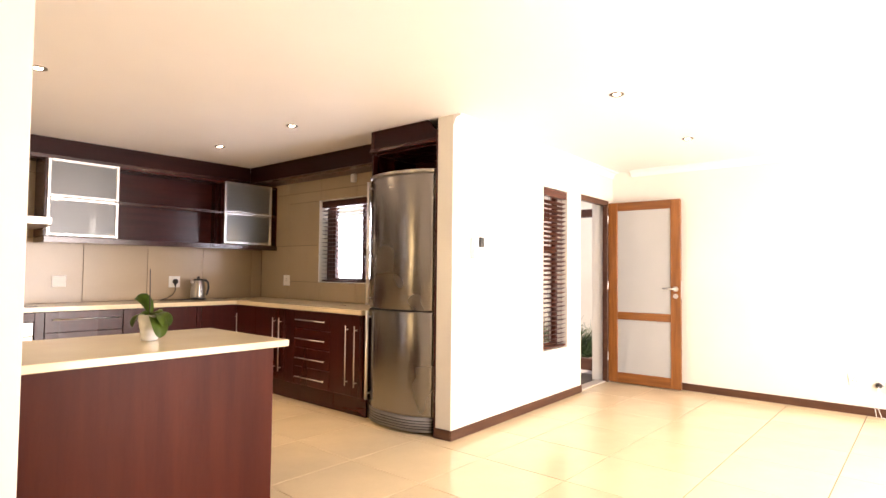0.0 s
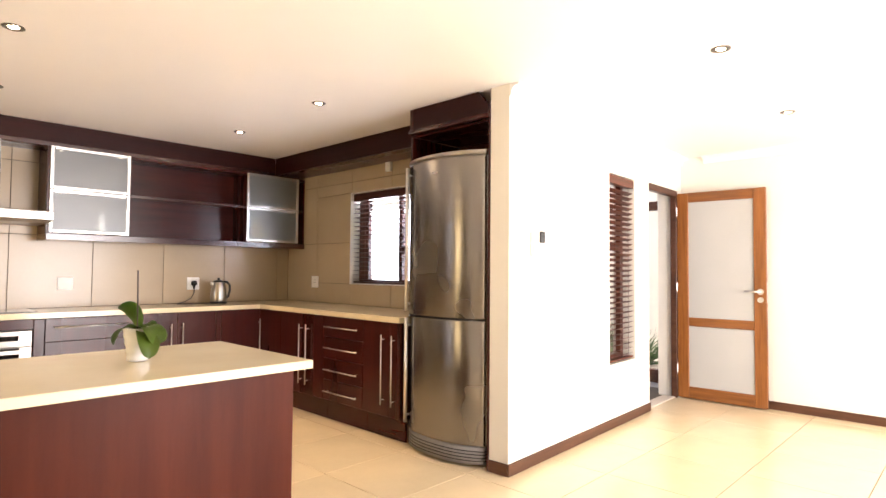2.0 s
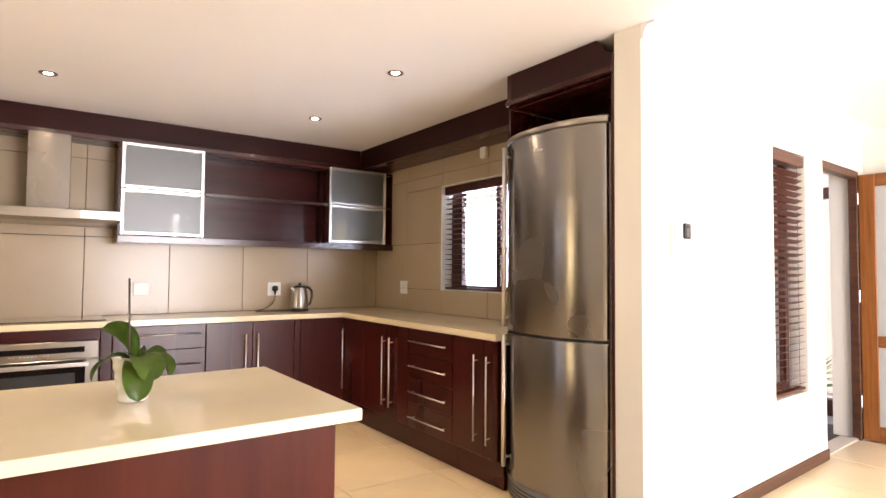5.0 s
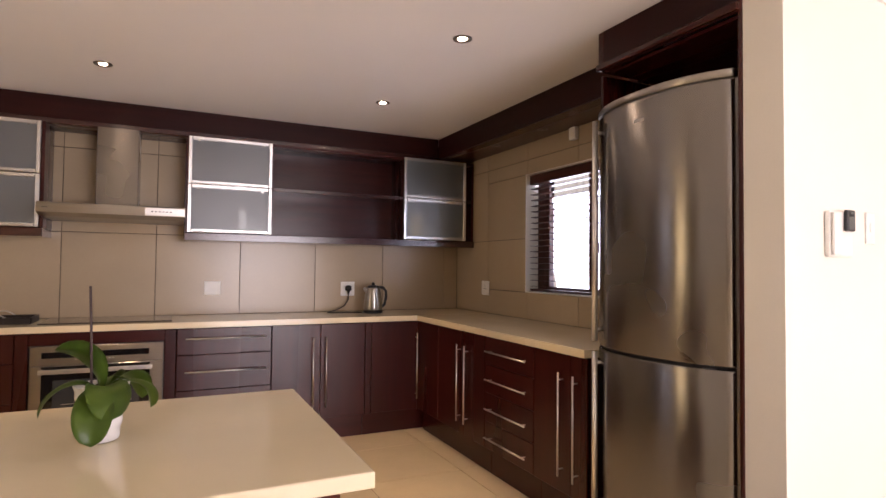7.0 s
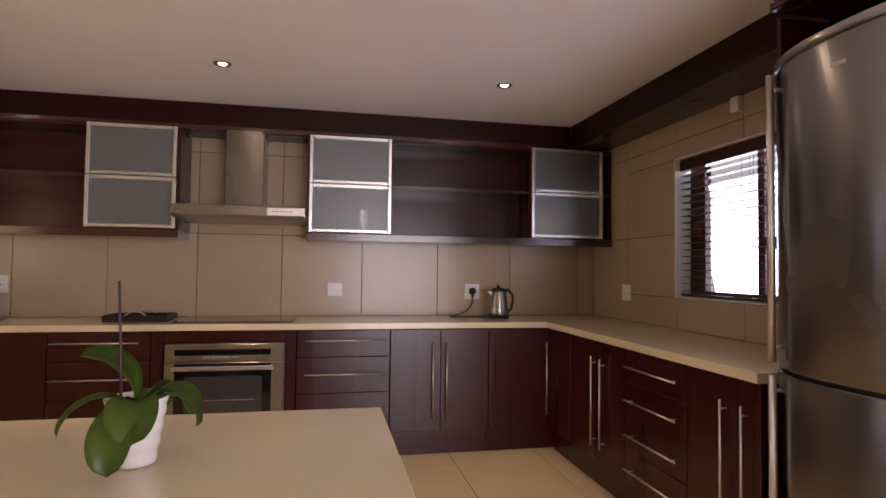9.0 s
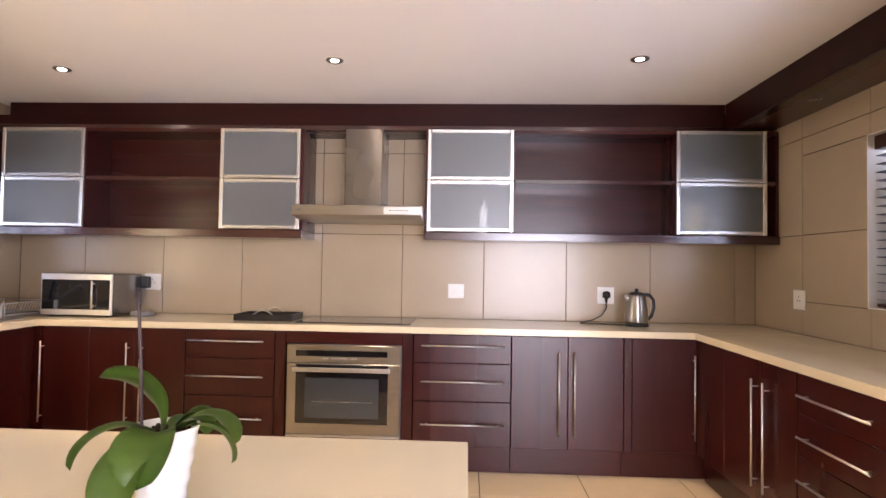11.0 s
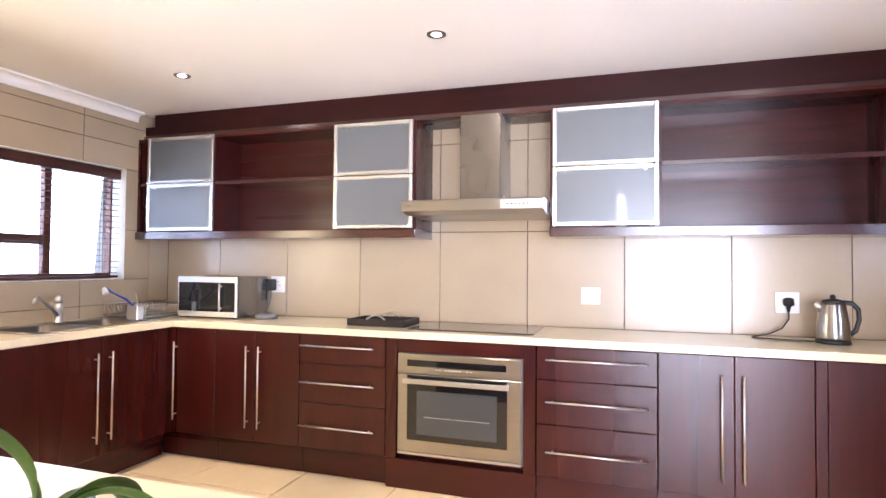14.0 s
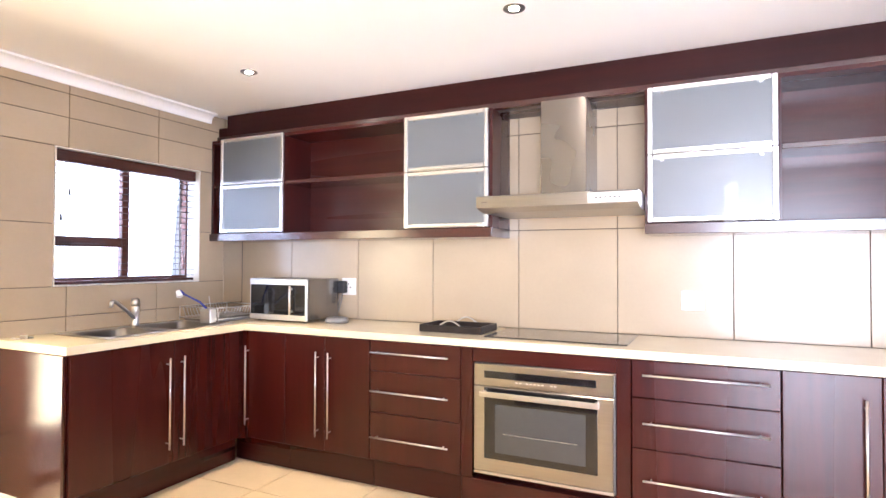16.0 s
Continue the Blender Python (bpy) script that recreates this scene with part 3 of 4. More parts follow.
base_cabinet(at_right, 4.152, 4.678, "dark mahogany base cabinet with four drawers", (), [(a, b, h, 4.195, 4.63) for a, b, h in four])
base_cabinet(at_right, 3.719, 4.15, "dark mahogany base cabinet with two closed doors", [(3.84, 4.15, 3.9), (3.719, 3.84, 3.785)])
sink_cab = base_cabinet(at_left, 4.62, 5.747, "dark mahogany sink cabinet with two closed doors", [(4.622, 5.205, 5.155), (5.205, 5.728, 5.25)], kick_depth=0.06)
part("end_panel", box((F_LEFT - 0.565, 4.6, KICK - 0.05), (F_LEFT, 4.619, DOOR_Z1), 0.002), VARNISHED, sink_cab)

part("corner_filler", box((-0.989, 5.729, KICK), (-0.9485, 5.7505, DOOR_Z1)), WOOD, left_corner)
part("plinth", box((-1.075, 5.785, 0.001), (-0.9495, 5.803, KICK)), WOOD_X, left_corner)
part("corner_filler", box((3.1775, 5.729, KICK), (3.2005, 5.7505, DOOR_Z1)), WOOD, right_corner)
part("plinth", box((3.1775, 5.785, 0.001), (3.26, 5.803, KICK)), WOOD_X, right_corner)

# oven housing and oven
oh = thing("oven_housing", (1.04, 5.9, 0), "dark mahogany housing around the built-in oven", "kitchen cabinet", "base cabinets")
part("carcass", box((0.579, 5.80, KICK), (1.447, 6.29, 0.858)), WOOD, oh)
part("stile", box((0.579, F_BACK - 0.019, DOOR_Z0), (0.644, 5.798, DOOR_Z1), 0.002), WOOD, oh)
part("stile", box((1.381, F_BACK - 0.019, DOOR_Z0), (1.447, 5.798, DOOR_Z1), 0.002), WOOD, oh)
part("rail", box((0.645, F_BACK - 0.014, 0.783), (1.380, 5.798, DOOR_Z1), 0.002), WOOD_X, oh)
part("plinth", box((0.579, F_BACK - 0.012, 0.001), (1.447, 5.798, 0.168), 0.002), WOOD_X, oh)

oven = thing("oven", (1.04, 5.74, 0.2), "stainless steel built-in oven with a dark glass door", "oven", "", "")
OF = F_BACK - 0.022
part("body", box((0.65, OF + 0.02, 0.2), (1.375, 5.797, 0.777)), GREY, oven)
part("control_panel", box((0.656, OF - 0.004, 0.664), (1.37, OF + 0.019, 0.776), 0.003), STEEL_H, oven, "brushed steel control panel")
part("display", box((0.715, OF - 0.006, 0.706), (1.29, OF - 0.0042, 0.742)), BLACK_GLASS, oven, "dark display strip")
odoor = part("oven_door", box((0.656, OF - 0.006, 0.222), (1.37, OF + 0.019, 0.66), 0.004), STEEL_H, oven, "brushed steel oven door")
part("window", box((0.716, OF - 0.008, 0.29), (1.296, OF - 0.0062, 0.655)), BLACK_GLASS, odoor, "dark oven window")
part("inner_window", box((0.775, OF - 0.0095, 0.325), (1.24, OF - 0.0082, 0.572)), OVEN_GLASS, odoor, "smoked inner window")
part("oven_rack", tubes([((0.82, OF - 0.0105, 0.425), (1.2, OF - 0.0105, 0.425))], 0.0016, 6), CHROME, odoor)
bm = box((0.704, OF - 0.056, 0.616), (1.312, OF - 0.042, 0.644), 0.004, 2)
for x in (0.712, 1.286):
    add_box(bm, (x, OF - 0.043, 0.619), (x + 0.018, OF - 0.006, 0.641), 0.003)
part("handle", bm, CHROME, odoor, "flat satin steel door handle")
part("trim", box((0.656, OF - 0.004, 0.204), (1.37, OF + 0.015, 0.219), 0.002), CHROME, oven)
for x in (0.885, 0.905, 0.94, 0.96, 0.98, 1.0, 1.02, 1.065, 1.085):
    part("button", box((x, OF - 0.0062, 0.69), (x + 0.012, OF - 0.004, 0.696)), WHITE, oven)

# worktop with the opening for the sink
SINK = (-1.47, -1.05, 4.86, 5.68)
worktop = thing("worktop", (1.0, 6.0, 0.86), "cream quartz worktop running round the kitchen", "worktop")
bm = bmesh.new()
for lo, hi in (
    ((X_LEFT, 4.595), (-0.955, SINK[2])),
    ((X_LEFT, SINK[3]), (-0.955, 5.7185)),
    ((X_LEFT, SINK[2]), (SINK[0], SINK[3])),
    ((SINK[1], SINK[2]), (-0.955, SINK[3])),
):
    add_box(bm, (*lo, 0.86), (*hi, TOP_Z))
bmesh.ops.remove_doubles(bm, verts=bm.verts, dist=1e-5)
part("slab", bm, STONE, worktop)
part("slab", box((X_LEFT, 5.72, 0.86), (X_RIGHT, Y_BACK, TOP_Z), 0.0015), STONE, worktop)
part("slab", box((3.165, 3.719, 0.86), (X_RIGHT, 5.7185, TOP_Z), 0.0015), STONE, worktop)

# ---- wall cabinets ----
U_FRONT, U_Z0, U_Z1, SHELF = 6.005, 1.455, 2.203, 1.858


def glass_door(parent, x0, x1, z0, z1):
    d = part("cabinet_door", box((x0 + 0.002, U_FRONT - 0.002, z0 + 0.002), (x1 - 0.002, U_FRONT + 0.0, z1 - 0.002)), ALU, parent, "aluminium-framed frosted glass door")
    d.data.clear_geometry()
    bm = bmesh.new()
    w = 0.026
    for a, b, c, e in ((x0, x0 + w, z0, z1), (x1 - w, x1, z0, z1), (x0 + w, x1 - w, z0, z0 + w), (x0 + w, x1 - w, z1 - w, z1)):
        add_box(bm, (a + 0.0015, U_FRONT - 0.018, c + 0.0015), (b - 0.0015, U_FRONT, e - 0.0015), 0.002)
    bm.to_mesh(d.data)
    bm.free()
    d.data.materials.append(ALU)
    part("pane", box((x0 + w - 0.002, U_FRONT - 0.011, z0 + w - 0.002), (x1 - w + 0.002, U_FRONT - 0.007, z1 - w + 0.002)), FROST, d, "frosted glass pane").visible_shadow = False
    part("pull", box((x0 + 0.04, U_FRONT - 0.03, z0 + 0.004), (x1 - 0.06, U_FRONT - 0.019, z0 + 0.012), 0.002), ALU, d)
    for x in (x0 + 0.07, x1 - 0.07):
        part("clip", box((x - 0.007, U_FRONT - 0.013, z1 - w - 0.012), (x + 0.007, U_FRONT - 0.011, z1 - w + 0.004)), CHROME, d)
    return d


def wall_cabinet(x0, x1, doors, dividers, label):
    c = thing("wall_cabinet", ((x0 + x1) / 2, 6.3, U_Z0), label, "wall cabinet", "wall cabinets")
    part("back_panel", box((x0 + 0.001, 6.29, U_Z0 + 0.055), (x1 - 0.001, 6.318, U_Z1)), WOOD_X, c)
    part("bottom_board", box((x0, U_FRONT - 0.016, U_Z0), (x1, 6.318, U_Z0 + 0.054), 0.003), VARNISHED_X, c)
    part("top_board", box((x0, U_FRONT + 0.004, U_Z1 - 0.02), (x1, 6.289, U_Z1)), WOOD_X, c)
    for x in (x0, x1 - 0.018, *dividers):
        part("side_panel", box((x, U_FRONT + 0.002, U_Z0 + 0.055), (x + 0.018, 6.289, U_Z1 - 0.021), 0.001), WOOD, c)
    for a, b in zip((x0, *dividers), (*dividers, x1 - 0.018)):
        part("shelf", box((a + 0.0185, U_FRONT + 0.006, SHELF - 0.013), (b - 0.0005, 6.288, SHELF + 0.013), 0.002), VARNISHED_X, c)
    for a, b in doors:
        glass_door(c, a, b, U_Z0 + 0.058, SHELF)
        glass_door(c, a, b, SHELF + 0.002, U_Z1)
    return c


wall_cabinet(X_LEFT, 0.652, [(-1.475, -0.885), (0.075, 0.632)], [-0.9, 0.078], "dark mahogany wall cabinet with frosted doors and open shelves")
wall_cabinet(1.485, 3.818, [(1.5, 2.08), (3.15, 3.735)], [2.075, 3.15], "dark mahogany wall cabinet with frosted doors and open shelves")

# pelmets under the ceiling
pelmet = thing("pelmet", (1.0, 6.2, 2.22), "dark mahogany pelmet along the ceiling above the cabinets", "pelmet")
part("fascia", box((X_LEFT + 0.086, 6.07, 2.205), (3.498, 6.09, CEILING - 0.001), 0.001), PELMET, pelmet)
part("end_board", box((X_LEFT, 6.07, 2.205), (X_LEFT + 0.085, 6.09, CEILING - 0.09), 0.001), PELMET, pelmet)
part("soffit", box((X_LEFT, 6.0905, 2.205), (3.8, 6.319, 2.225)), WOOD_X, pelmet)
part("bead", box((X_LEFT, 6.052, 2.205), (3.48, 6.0695, 2.243), 0.004), VARNISHED_X, pelmet)
pelmet_r = thing("pelmet", (3.6, 5.0, 2.22), "dark mahogany pelmet along the ceiling above the window", "pelmet")
part("fascia", box((3.50, 3.719, 2.225), (3.52, 6.069, CEILING - 0.001), 0.001), PELMET_Y, pelmet_r)
part("soffit", box((3.5205, 3.719, 2.226), (3.818, 6.069, 2.245)), WOOD_Y, pelmet_r)

# ---- fridge and its housing ----
H_FRONT = 3.21
fh = thing("fridge_housing", (3.5, 3.3, 0), "tall dark mahogany housing around the fridge", "kitchen cabinet")
part("side_panel", box((H_FRONT + 0.05, 3.698, 0), (3.818, 3.718, 2.214), 0.002), WOOD, fh)
part("upper_side", box((H_FRONT, 3.641, 2.2155), (3.818, 3.676, CEILING - 0.001), 0.002), WOOD, fh)
part("side_panel", box((H_FRONT + 0.002, Y_PIER + 0.001, 0), (3.818, Y_PIER + 0.016, CEILING - 0.09), 0.002), WOOD, fh)
outline = [(2.945, CEILING - 0.086), (2.975, CEILING - 0.075), (2.99, CEILING - 0.045), (3.01, CEILING - 0.03), (3.03, CEILING - 0.004), (3.64, CEILING - 0.001), (3.64, 2.245), (2.945, 2.245)]
part("fascia", extrude_outline(outline, "x", H_FRONT, H_FRONT + 0.02), PELMET_Y, fh)
part("bead", box((H_FRONT - 0.018, 2.933, 2.215), (H_FRONT + 0.02, 3.676, 2.245), 0.004), WOOD_Y, fh)
part("shelf", box((H_FRONT + 0.03, 2.95, 2.2), (3.81, 3.64, 2.2145)), WOOD_Y, fh)
part("back_panel", box((3.72, 2.95, 2.02), (3.735, 3.64, 2.199)), WOOD, fh)

fridge = thing("fridge", (3.5, 3.3, 0), "tall stainless steel fridge freezer with bowed doors", "fridge")
FY0, FY1, FX, SAG = 2.972, 3.685, 3.225, 0.105


def bowed(z0, z1, inset=0.0, back=0.03, n=28, bevel=0.0):
    pts = []
    for k in range(n + 1):
        s = k / n
        y = FY0 + inset + (FY1 - FY0 - 2 * inset) * s
        pts.append((FX + inset - SAG * (1 - abs(2 * s - 1) ** 2.6), y))
    pts += [(FX + back, FY1 - inset), (FX + back, FY0 + inset)]
    bm = extrude_outline(pts, "z", z0, z1)
    if bevel:
        es = [e for e in bm.edges if abs(e.verts[0].co.z - e.verts[1].co.z) < 1e-6]
        bmesh.ops.bevel(bm, geom=es, offset=bevel, segments=2, profile=0.5, affect="EDGES")
    for f in bm.faces:
        f.smooth = abs(f.normal.z) < 0.3
    return bm


part("body", box((FX + 0.031, FY0 + 0.003, 0.02), (3.80, FY1 - 0.003, 2.0), 0.004), GREY, fridge, "grey painted fridge body")
part("lower_door", bowed(0.135, 0.922, bevel=0.006), STEEL, fridge, "bowed brushed steel freezer door")
part("upper_door", bowed(0.934, 1.985, bevel=0.006), STEEL, fridge, "bowed brushed steel fridge door")
part("door_gap", bowed(0.922, 0.934, 0.012), BLACK, fridge)
part("top_cap", bowed(1.987, 2.02, -0.004, bevel=0.008), STEEL_H, fridge, "steel top cap")
part("toe_grille", bowed(0.02, 0.13, 0.006), GREY, fridge, "grey slotted toe grille")
for z in (0.04, 0.06, 0.08, 0.1):
    part("slot", bowed(z, z + 0.006, 0.0035), BLACK, fridge)
for a, b in ((0.18, 0.905), (0.955, 1.965)):
    bm = tubes([((3.160, 3.640, a), (3.160, 3.640, b))], 0.0135, 14)
    for z in (a + 0.05, b - 0.05):
        tube(bm, (3.160, 3.640, z), (FX - 0.02, 3.632, z), 0.008, 10)
    part("handle", bm, ALU, fridge, "long tubular steel handle", True)
part("side_trim", box((FX + 0.004, 2.952, 0.135), (FX + 0.03, FY0 - 0.001, 1.985), 0.003), STEEL, fridge, "brushed steel side strip")
part("logo", box((FX - SAG - 0.0005, 3.30, 1.888), (FX - SAG + 0.004, 3.355, 1.902)), CHROME, fridge, "small pale badge")

# ---- hood, hob ----
hood = thing("cooker_hood", (1.1, 6.1, 1.56), "stainless steel chimney cooker hood over the hob", "cooker hood")
HF = 5.752
canopy = [(HF, 1.597), (HF, 1.654), (HF + 0.006, 1.66), (6.318, 1.66), (6.318, 1.578), (HF + 0.1, 1.578)]
part("canopy", extrude_outline(canopy, "x", 0.656, 1.482), STEEL_H, hood, "thin brushed steel canopy")
part("chimney", box((0.938, 6.0, 1.6605), (1.189, 6.318, 2.204), 0.003), STEEL, hood, "brushed steel chimney")
part("switch_plate", box((1.245, HF - 0.0015, 1.603), (1.48, HF - 0.0002, 1.65)), CHROME, hood)
for k in range(6):
    part("button", box((1.28 + 0.022 * k, HF - 0.003, 1.624), (1.292 + 0.022 * k, HF - 0.0012, 1.63)), BLACK, hood)
part("badge", box((0.685, HF - 0.0012, 1.623), (0.715, HF - 0.0002, 1.63)), GREY, hood, "small dark badge")
hob = thing("hob", (1.04, 6.05, TOP_Z), "black ceramic glass hob set on the worktop", "hob")
part("glass_plate", box((0.67, 5.83, TOP_Z + 0.0005), (1.42, 6.25, TOP_Z + 0.007), 0.002), HOB_GLASS, hob)

# ---- island ----
island = thing("kitchen_island", (0.95, 3.13, 0), "dark mahogany island with an upright grain", "kitchen island")
part("front_panel", box((0.15, 2.765, 0), (1.73, 2.785, 0.8285), 0.002), VENEER, island)
part("end_panel", box((1.71, 2.786, 0), (1.73, 3.5, 0.8285), 0.002), VENEER, island)
part("back_panel", box((0.15, 3.48, 0), (1.709, 3.5, 0.8285), 0.002), VENEER, island)
part("end_panel", box((0.15, 2.786, 0), (0.17, 3.479, 0.8285), 0.002), VENEER, island)
tagged(part("island_top", box((0.10, 2.71, 0.829), (1.788, 3.57, 0.864), 0.004, 2), STONE), "cream quartz slab lying on the island", "countertop")
# ---- recessed ceiling lamps ----


def downlight(x, y, z, r, label, lit=True):
    d = thing("downlight", (x, y, z), label, "ceiling light", "recessed downlights")
    part("ring", lathe([(r, 0.0), (r, -0.004), (r * 0.8, -0.008), (r * 0.62, -0.004), (r * 0.46, -0.001)], (x, y, z), 28), NICKEL, d, "nickel ring", True)
    part("bulb", lathe([(r * 0.45, -0.0015), (r * 0.42, -0.004), (r * 0.2, -0.005)], (x, y, z), 24), BULB if lit else GREY, d, "lit bulb" if lit else "")
    return d


first = downlight(2.66, 4.02, CEILING, 0.048, "lit recessed downlight with a nickel ring")
for x, y in ((2.68, 5.225), (-0.61, 5.385), (1.035, 5.245), (0.945, 4.05), (3.52, 1.65), (5.06, 1.69)):
    copy_thing(first, Matrix.Translation((x, y, CEILING)))
small = downlight(3.66, 5.35, 2.226, 0.032, "small unlit downlight under the pelmet", False)
copy_thing(small, Matrix.Translation((3.66, 4.75, 2.226)))

# ---- small things on the worktop ----


def socket(axis, at, u, z, w=0.12, h=0.12, label="white double wall socket", holes=True):
    """A wall plate; at is the wall's face, the plate stands out towards the room."""
    c = {"y": (u, at, z), "x": (at, u, z), "-x": (at, u, z)}[axis]
    s = thing("wall_socket", c, label, "wall socket", "wall sockets")

    def put(a, b, c0, d0, e, f):
        if axis == "y":
            return (a, at - f, c0), (b, at - e, d0)
        k = -1 if axis == "x" else 1
        return (at + k * e, a, c0), (at + k * f, b, d0)

    part("plate", box(*put(u - w / 2, u + w / 2, z - h / 2, z + h / 2, 0.0005, 0.009), 0.003), WHITE, s)
    if holes:
        for du, dz in ((0, 0.018), (-0.014, -0.006), (0.014, -0.006)):
            part("pin_hole", box(*put(u + du - 0.004, u + du + 0.004, z + dz - 0.004, z + dz + 0.004, 0.0085, 0.0096)), BLACK, s)
        part("rocker", box(*put(u + 0.03, u + 0.045, z + 0.015, z + 0.04, 0.0085, 0.012), 0.002), WHITE, s)
    return s


blank = socket("y", Y_BACK, 1.698, 1.102, 0.115, 0.105, "blank white wall plate on the tiles", False)
part("boss", tube(bmesh.new(), (1.698, Y_BACK - 0.0088, 1.102), (1.698, Y_BACK - 0.013, 1.102), 0.011, 16), WHITE, blank)
socket("y", Y_BACK, 2.77, 1.09)
socket("y", Y_BACK, -0.553, 1.13)
socket("x", X_RIGHT, 5.775, 1.11, label="white wall plate on the tiles by the window")
socket("x", X_EAST, 0.66, 0.30, 0.08, 0.11, "white wall socket above the baseboard")
socket("x", X_EAST, 0.44, 0.28, 0.12, 0.11, "white wall socket with a black plug above the baseboard")

for y in (0.485, 0.41):
    p = thing("plug", (X_EAST - 0.03, y, 0.275), "black plug in the socket above the baseboard", "plug", "hall plugs")
    part("plug_body", tube(bmesh.new(), (X_EAST - 0.0095, y, 0.275), (X_EAST - 0.045, y, 0.275), 0.026, 14, 0.018), BLACK, p, "", True)
    part("cable", bent([(X_EAST - 0.045, y, 0.27), (X_EAST - 0.06, y, 0.2), (X_EAST - 0.05, y + 0.01, 0.1), (X_EAST - 0.05, y - 0.02, 0.006), (X_EAST - 0.09, y - 0.12, 0.006)], 0.0035, 7), WHITE, p, "white cable", True)
ch = thing("cable", (X_EAST - 0.03, 0.62, 0.2), "thin white cable hanging from the wall socket", "cable")
part("lead", bent([(X_EAST - 0.012, 0.655, 0.285), (X_EAST - 0.03, 0.65, 0.25), (X_EAST - 0.04, 0.6, 0.2), (X_EAST - 0.04, 0.53, 0.14), (X_EAST - 0.04, 0.51, 0.06), (X_EAST - 0.06, 0.5, 0.005)], 0.003, 7), WHITE, ch, "", True)

det = thing("alarm_sensor", (3.79, 4.6, 2.17), "small white alarm sensor above the window", "alarm sensor")
part("body", box((3.785, 4.565, 2.14), (X_RIGHT - 0.0005, 4.63, 2.225), 0.006, 2), WHITE, det)
part("lens", box((3.782, 4.578, 2.15), (3.7852, 4.617, 2.19), 0.001), WALL, det)

ic = thing("intercom", (3.53, Y_HALL, 1.41), "white intercom handset with a dark keypad on the wall", "intercom")
part("cradle", box((3.455, Y_HALL - 0.02, 1.335), (3.605, Y_HALL - 0.0005, 1.495), 0.006, 2), WHITE, ic)
part("handset", box((3.46, Y_HALL - 0.034, 1.34), (3.497, Y_HALL - 0.0205, 1.49), 0.006, 2), WHITE, ic)
part("keypad", box((3.54, Y_HALL - 0.034, 1.425), (3.597, Y_HALL - 0.0202, 1.502), 0.006, 2), BLACK, ic, "dark grey keypad")
part("key_panel", box((3.549, Y_HALL - 0.0355, 1.431), (3.588, Y_HALL - 0.0338, 1.478), 0.0006), OVEN_GLASS, ic, "grey key panel")
part("speaker_slot", box((3.558, Y_HALL - 0.0355, 1.486), (3.58, Y_HALL - 0.0338, 1.493), 0.0006), OVEN_GLASS, ic)
sw = thing("light_switch", (3.755, Y_HALL, 1.45), "white light switch plate on the hall wall", "light switch")
part("plate", box((3.725, Y_HALL - 0.008, 1.385), (3.785, Y_HALL - 0.0005, 1.505), 0.003), WHITE, sw)
part("rocker", box((3.745, Y_HALL - 0.011, 1.43), (3.765, Y_HALL - 0.0078, 1.465), 0.002), WHITE, sw)
in_hall(ic, sw)

# kettle with its cord and plug
KX, KY = 2.92, 6.08
kettle = thing("kettle", (KX, KY, TOP_Z), "brushed steel electric kettle with a black handle", "kettle")
part("base", lathe([(0.078, 0.0005), (0.08, 0.012), (0.072, 0.02)], (KX, KY, TOP_Z), 32), BLACK, kettle, "black power base", True)
part("body", lathe([(0.072, 0.0205), (0.076, 0.03), (0.075, 0.06), (0.066, 0.13), (0.055, 0.172), (0.05, 0.182)], (KX, KY, TOP_Z), 36), STEEL_H, kettle, "brushed steel jug", True)
part("lid", lathe([(0.05, 0.1825), (0.046, 0.194), (0.02, 0.2), (0.012, 0.2), (0.013, 0.215), (0.006, 0.22)], (KX, KY, TOP_Z), 28), BLACK, kettle, "black lid", True)
part("spout", tube(bmesh.new(), (KX - 0.05, KY, TOP_Z + 0.155), (KX - 0.078, KY, TOP_Z + 0.18), 0.02, 14, 0.011), CHROME, kettle, "", True)
part("handle", bent([(KX + 0.045, KY, TOP_Z + 0.185), (KX + 0.085, KY, TOP_Z + 0.182), (KX + 0.112, KY, TOP_Z + 0.155), (KX + 0.115, KY, TOP_Z + 0.11), (KX + 0.1, KY, TOP_Z + 0.06), (KX + 0.072, KY, TOP_Z + 0.04)], 0.011, 10), BLACK, kettle, "black loop handle", True)
kettle.scale = (1.0, 1.0, 1.14)
plug = thing("plug", (2.762, 6.29, 1.085), "black three-pin plug and cable of the kettle", "plug")
part("plug_body", lathe([(0.012, 0.03), (0.026, 0.022), (0.028, -0.012), (0.012, -0.02), (0.006, -0.05)], (2.77, 6.288, 1.09), 16), BLACK, plug, "", True)
part("cable", bent([(2.77, 6.288, 1.045), (2.768, 6.28, 1.0), (2.73, 6.26, 0.95), (2.66, 6.23, 0.92), (2.58, 6.2, 0.906), (2.56, 6.16, 0.9045), (2.66, 6.13, 0.9045), (2.84, 6.1, 0.9045)], 0.004, 8), BLACK, plug, "", True)

# tray on the worktop
tr = thing("serving_tray", (0.43, 6.03, TOP_Z), "black wooden serving tray with two metal handles", "tray")
tx0, tx1, ty0, ty1 = 0.235, 0.625, 5.90, 6.16
part("base", box((tx0 + 0.01, ty0 + 0.01, TOP_Z + 0.0005), (tx1 - 0.01, ty1 - 0.01, TOP_Z + 0.012)), TRAY, tr)
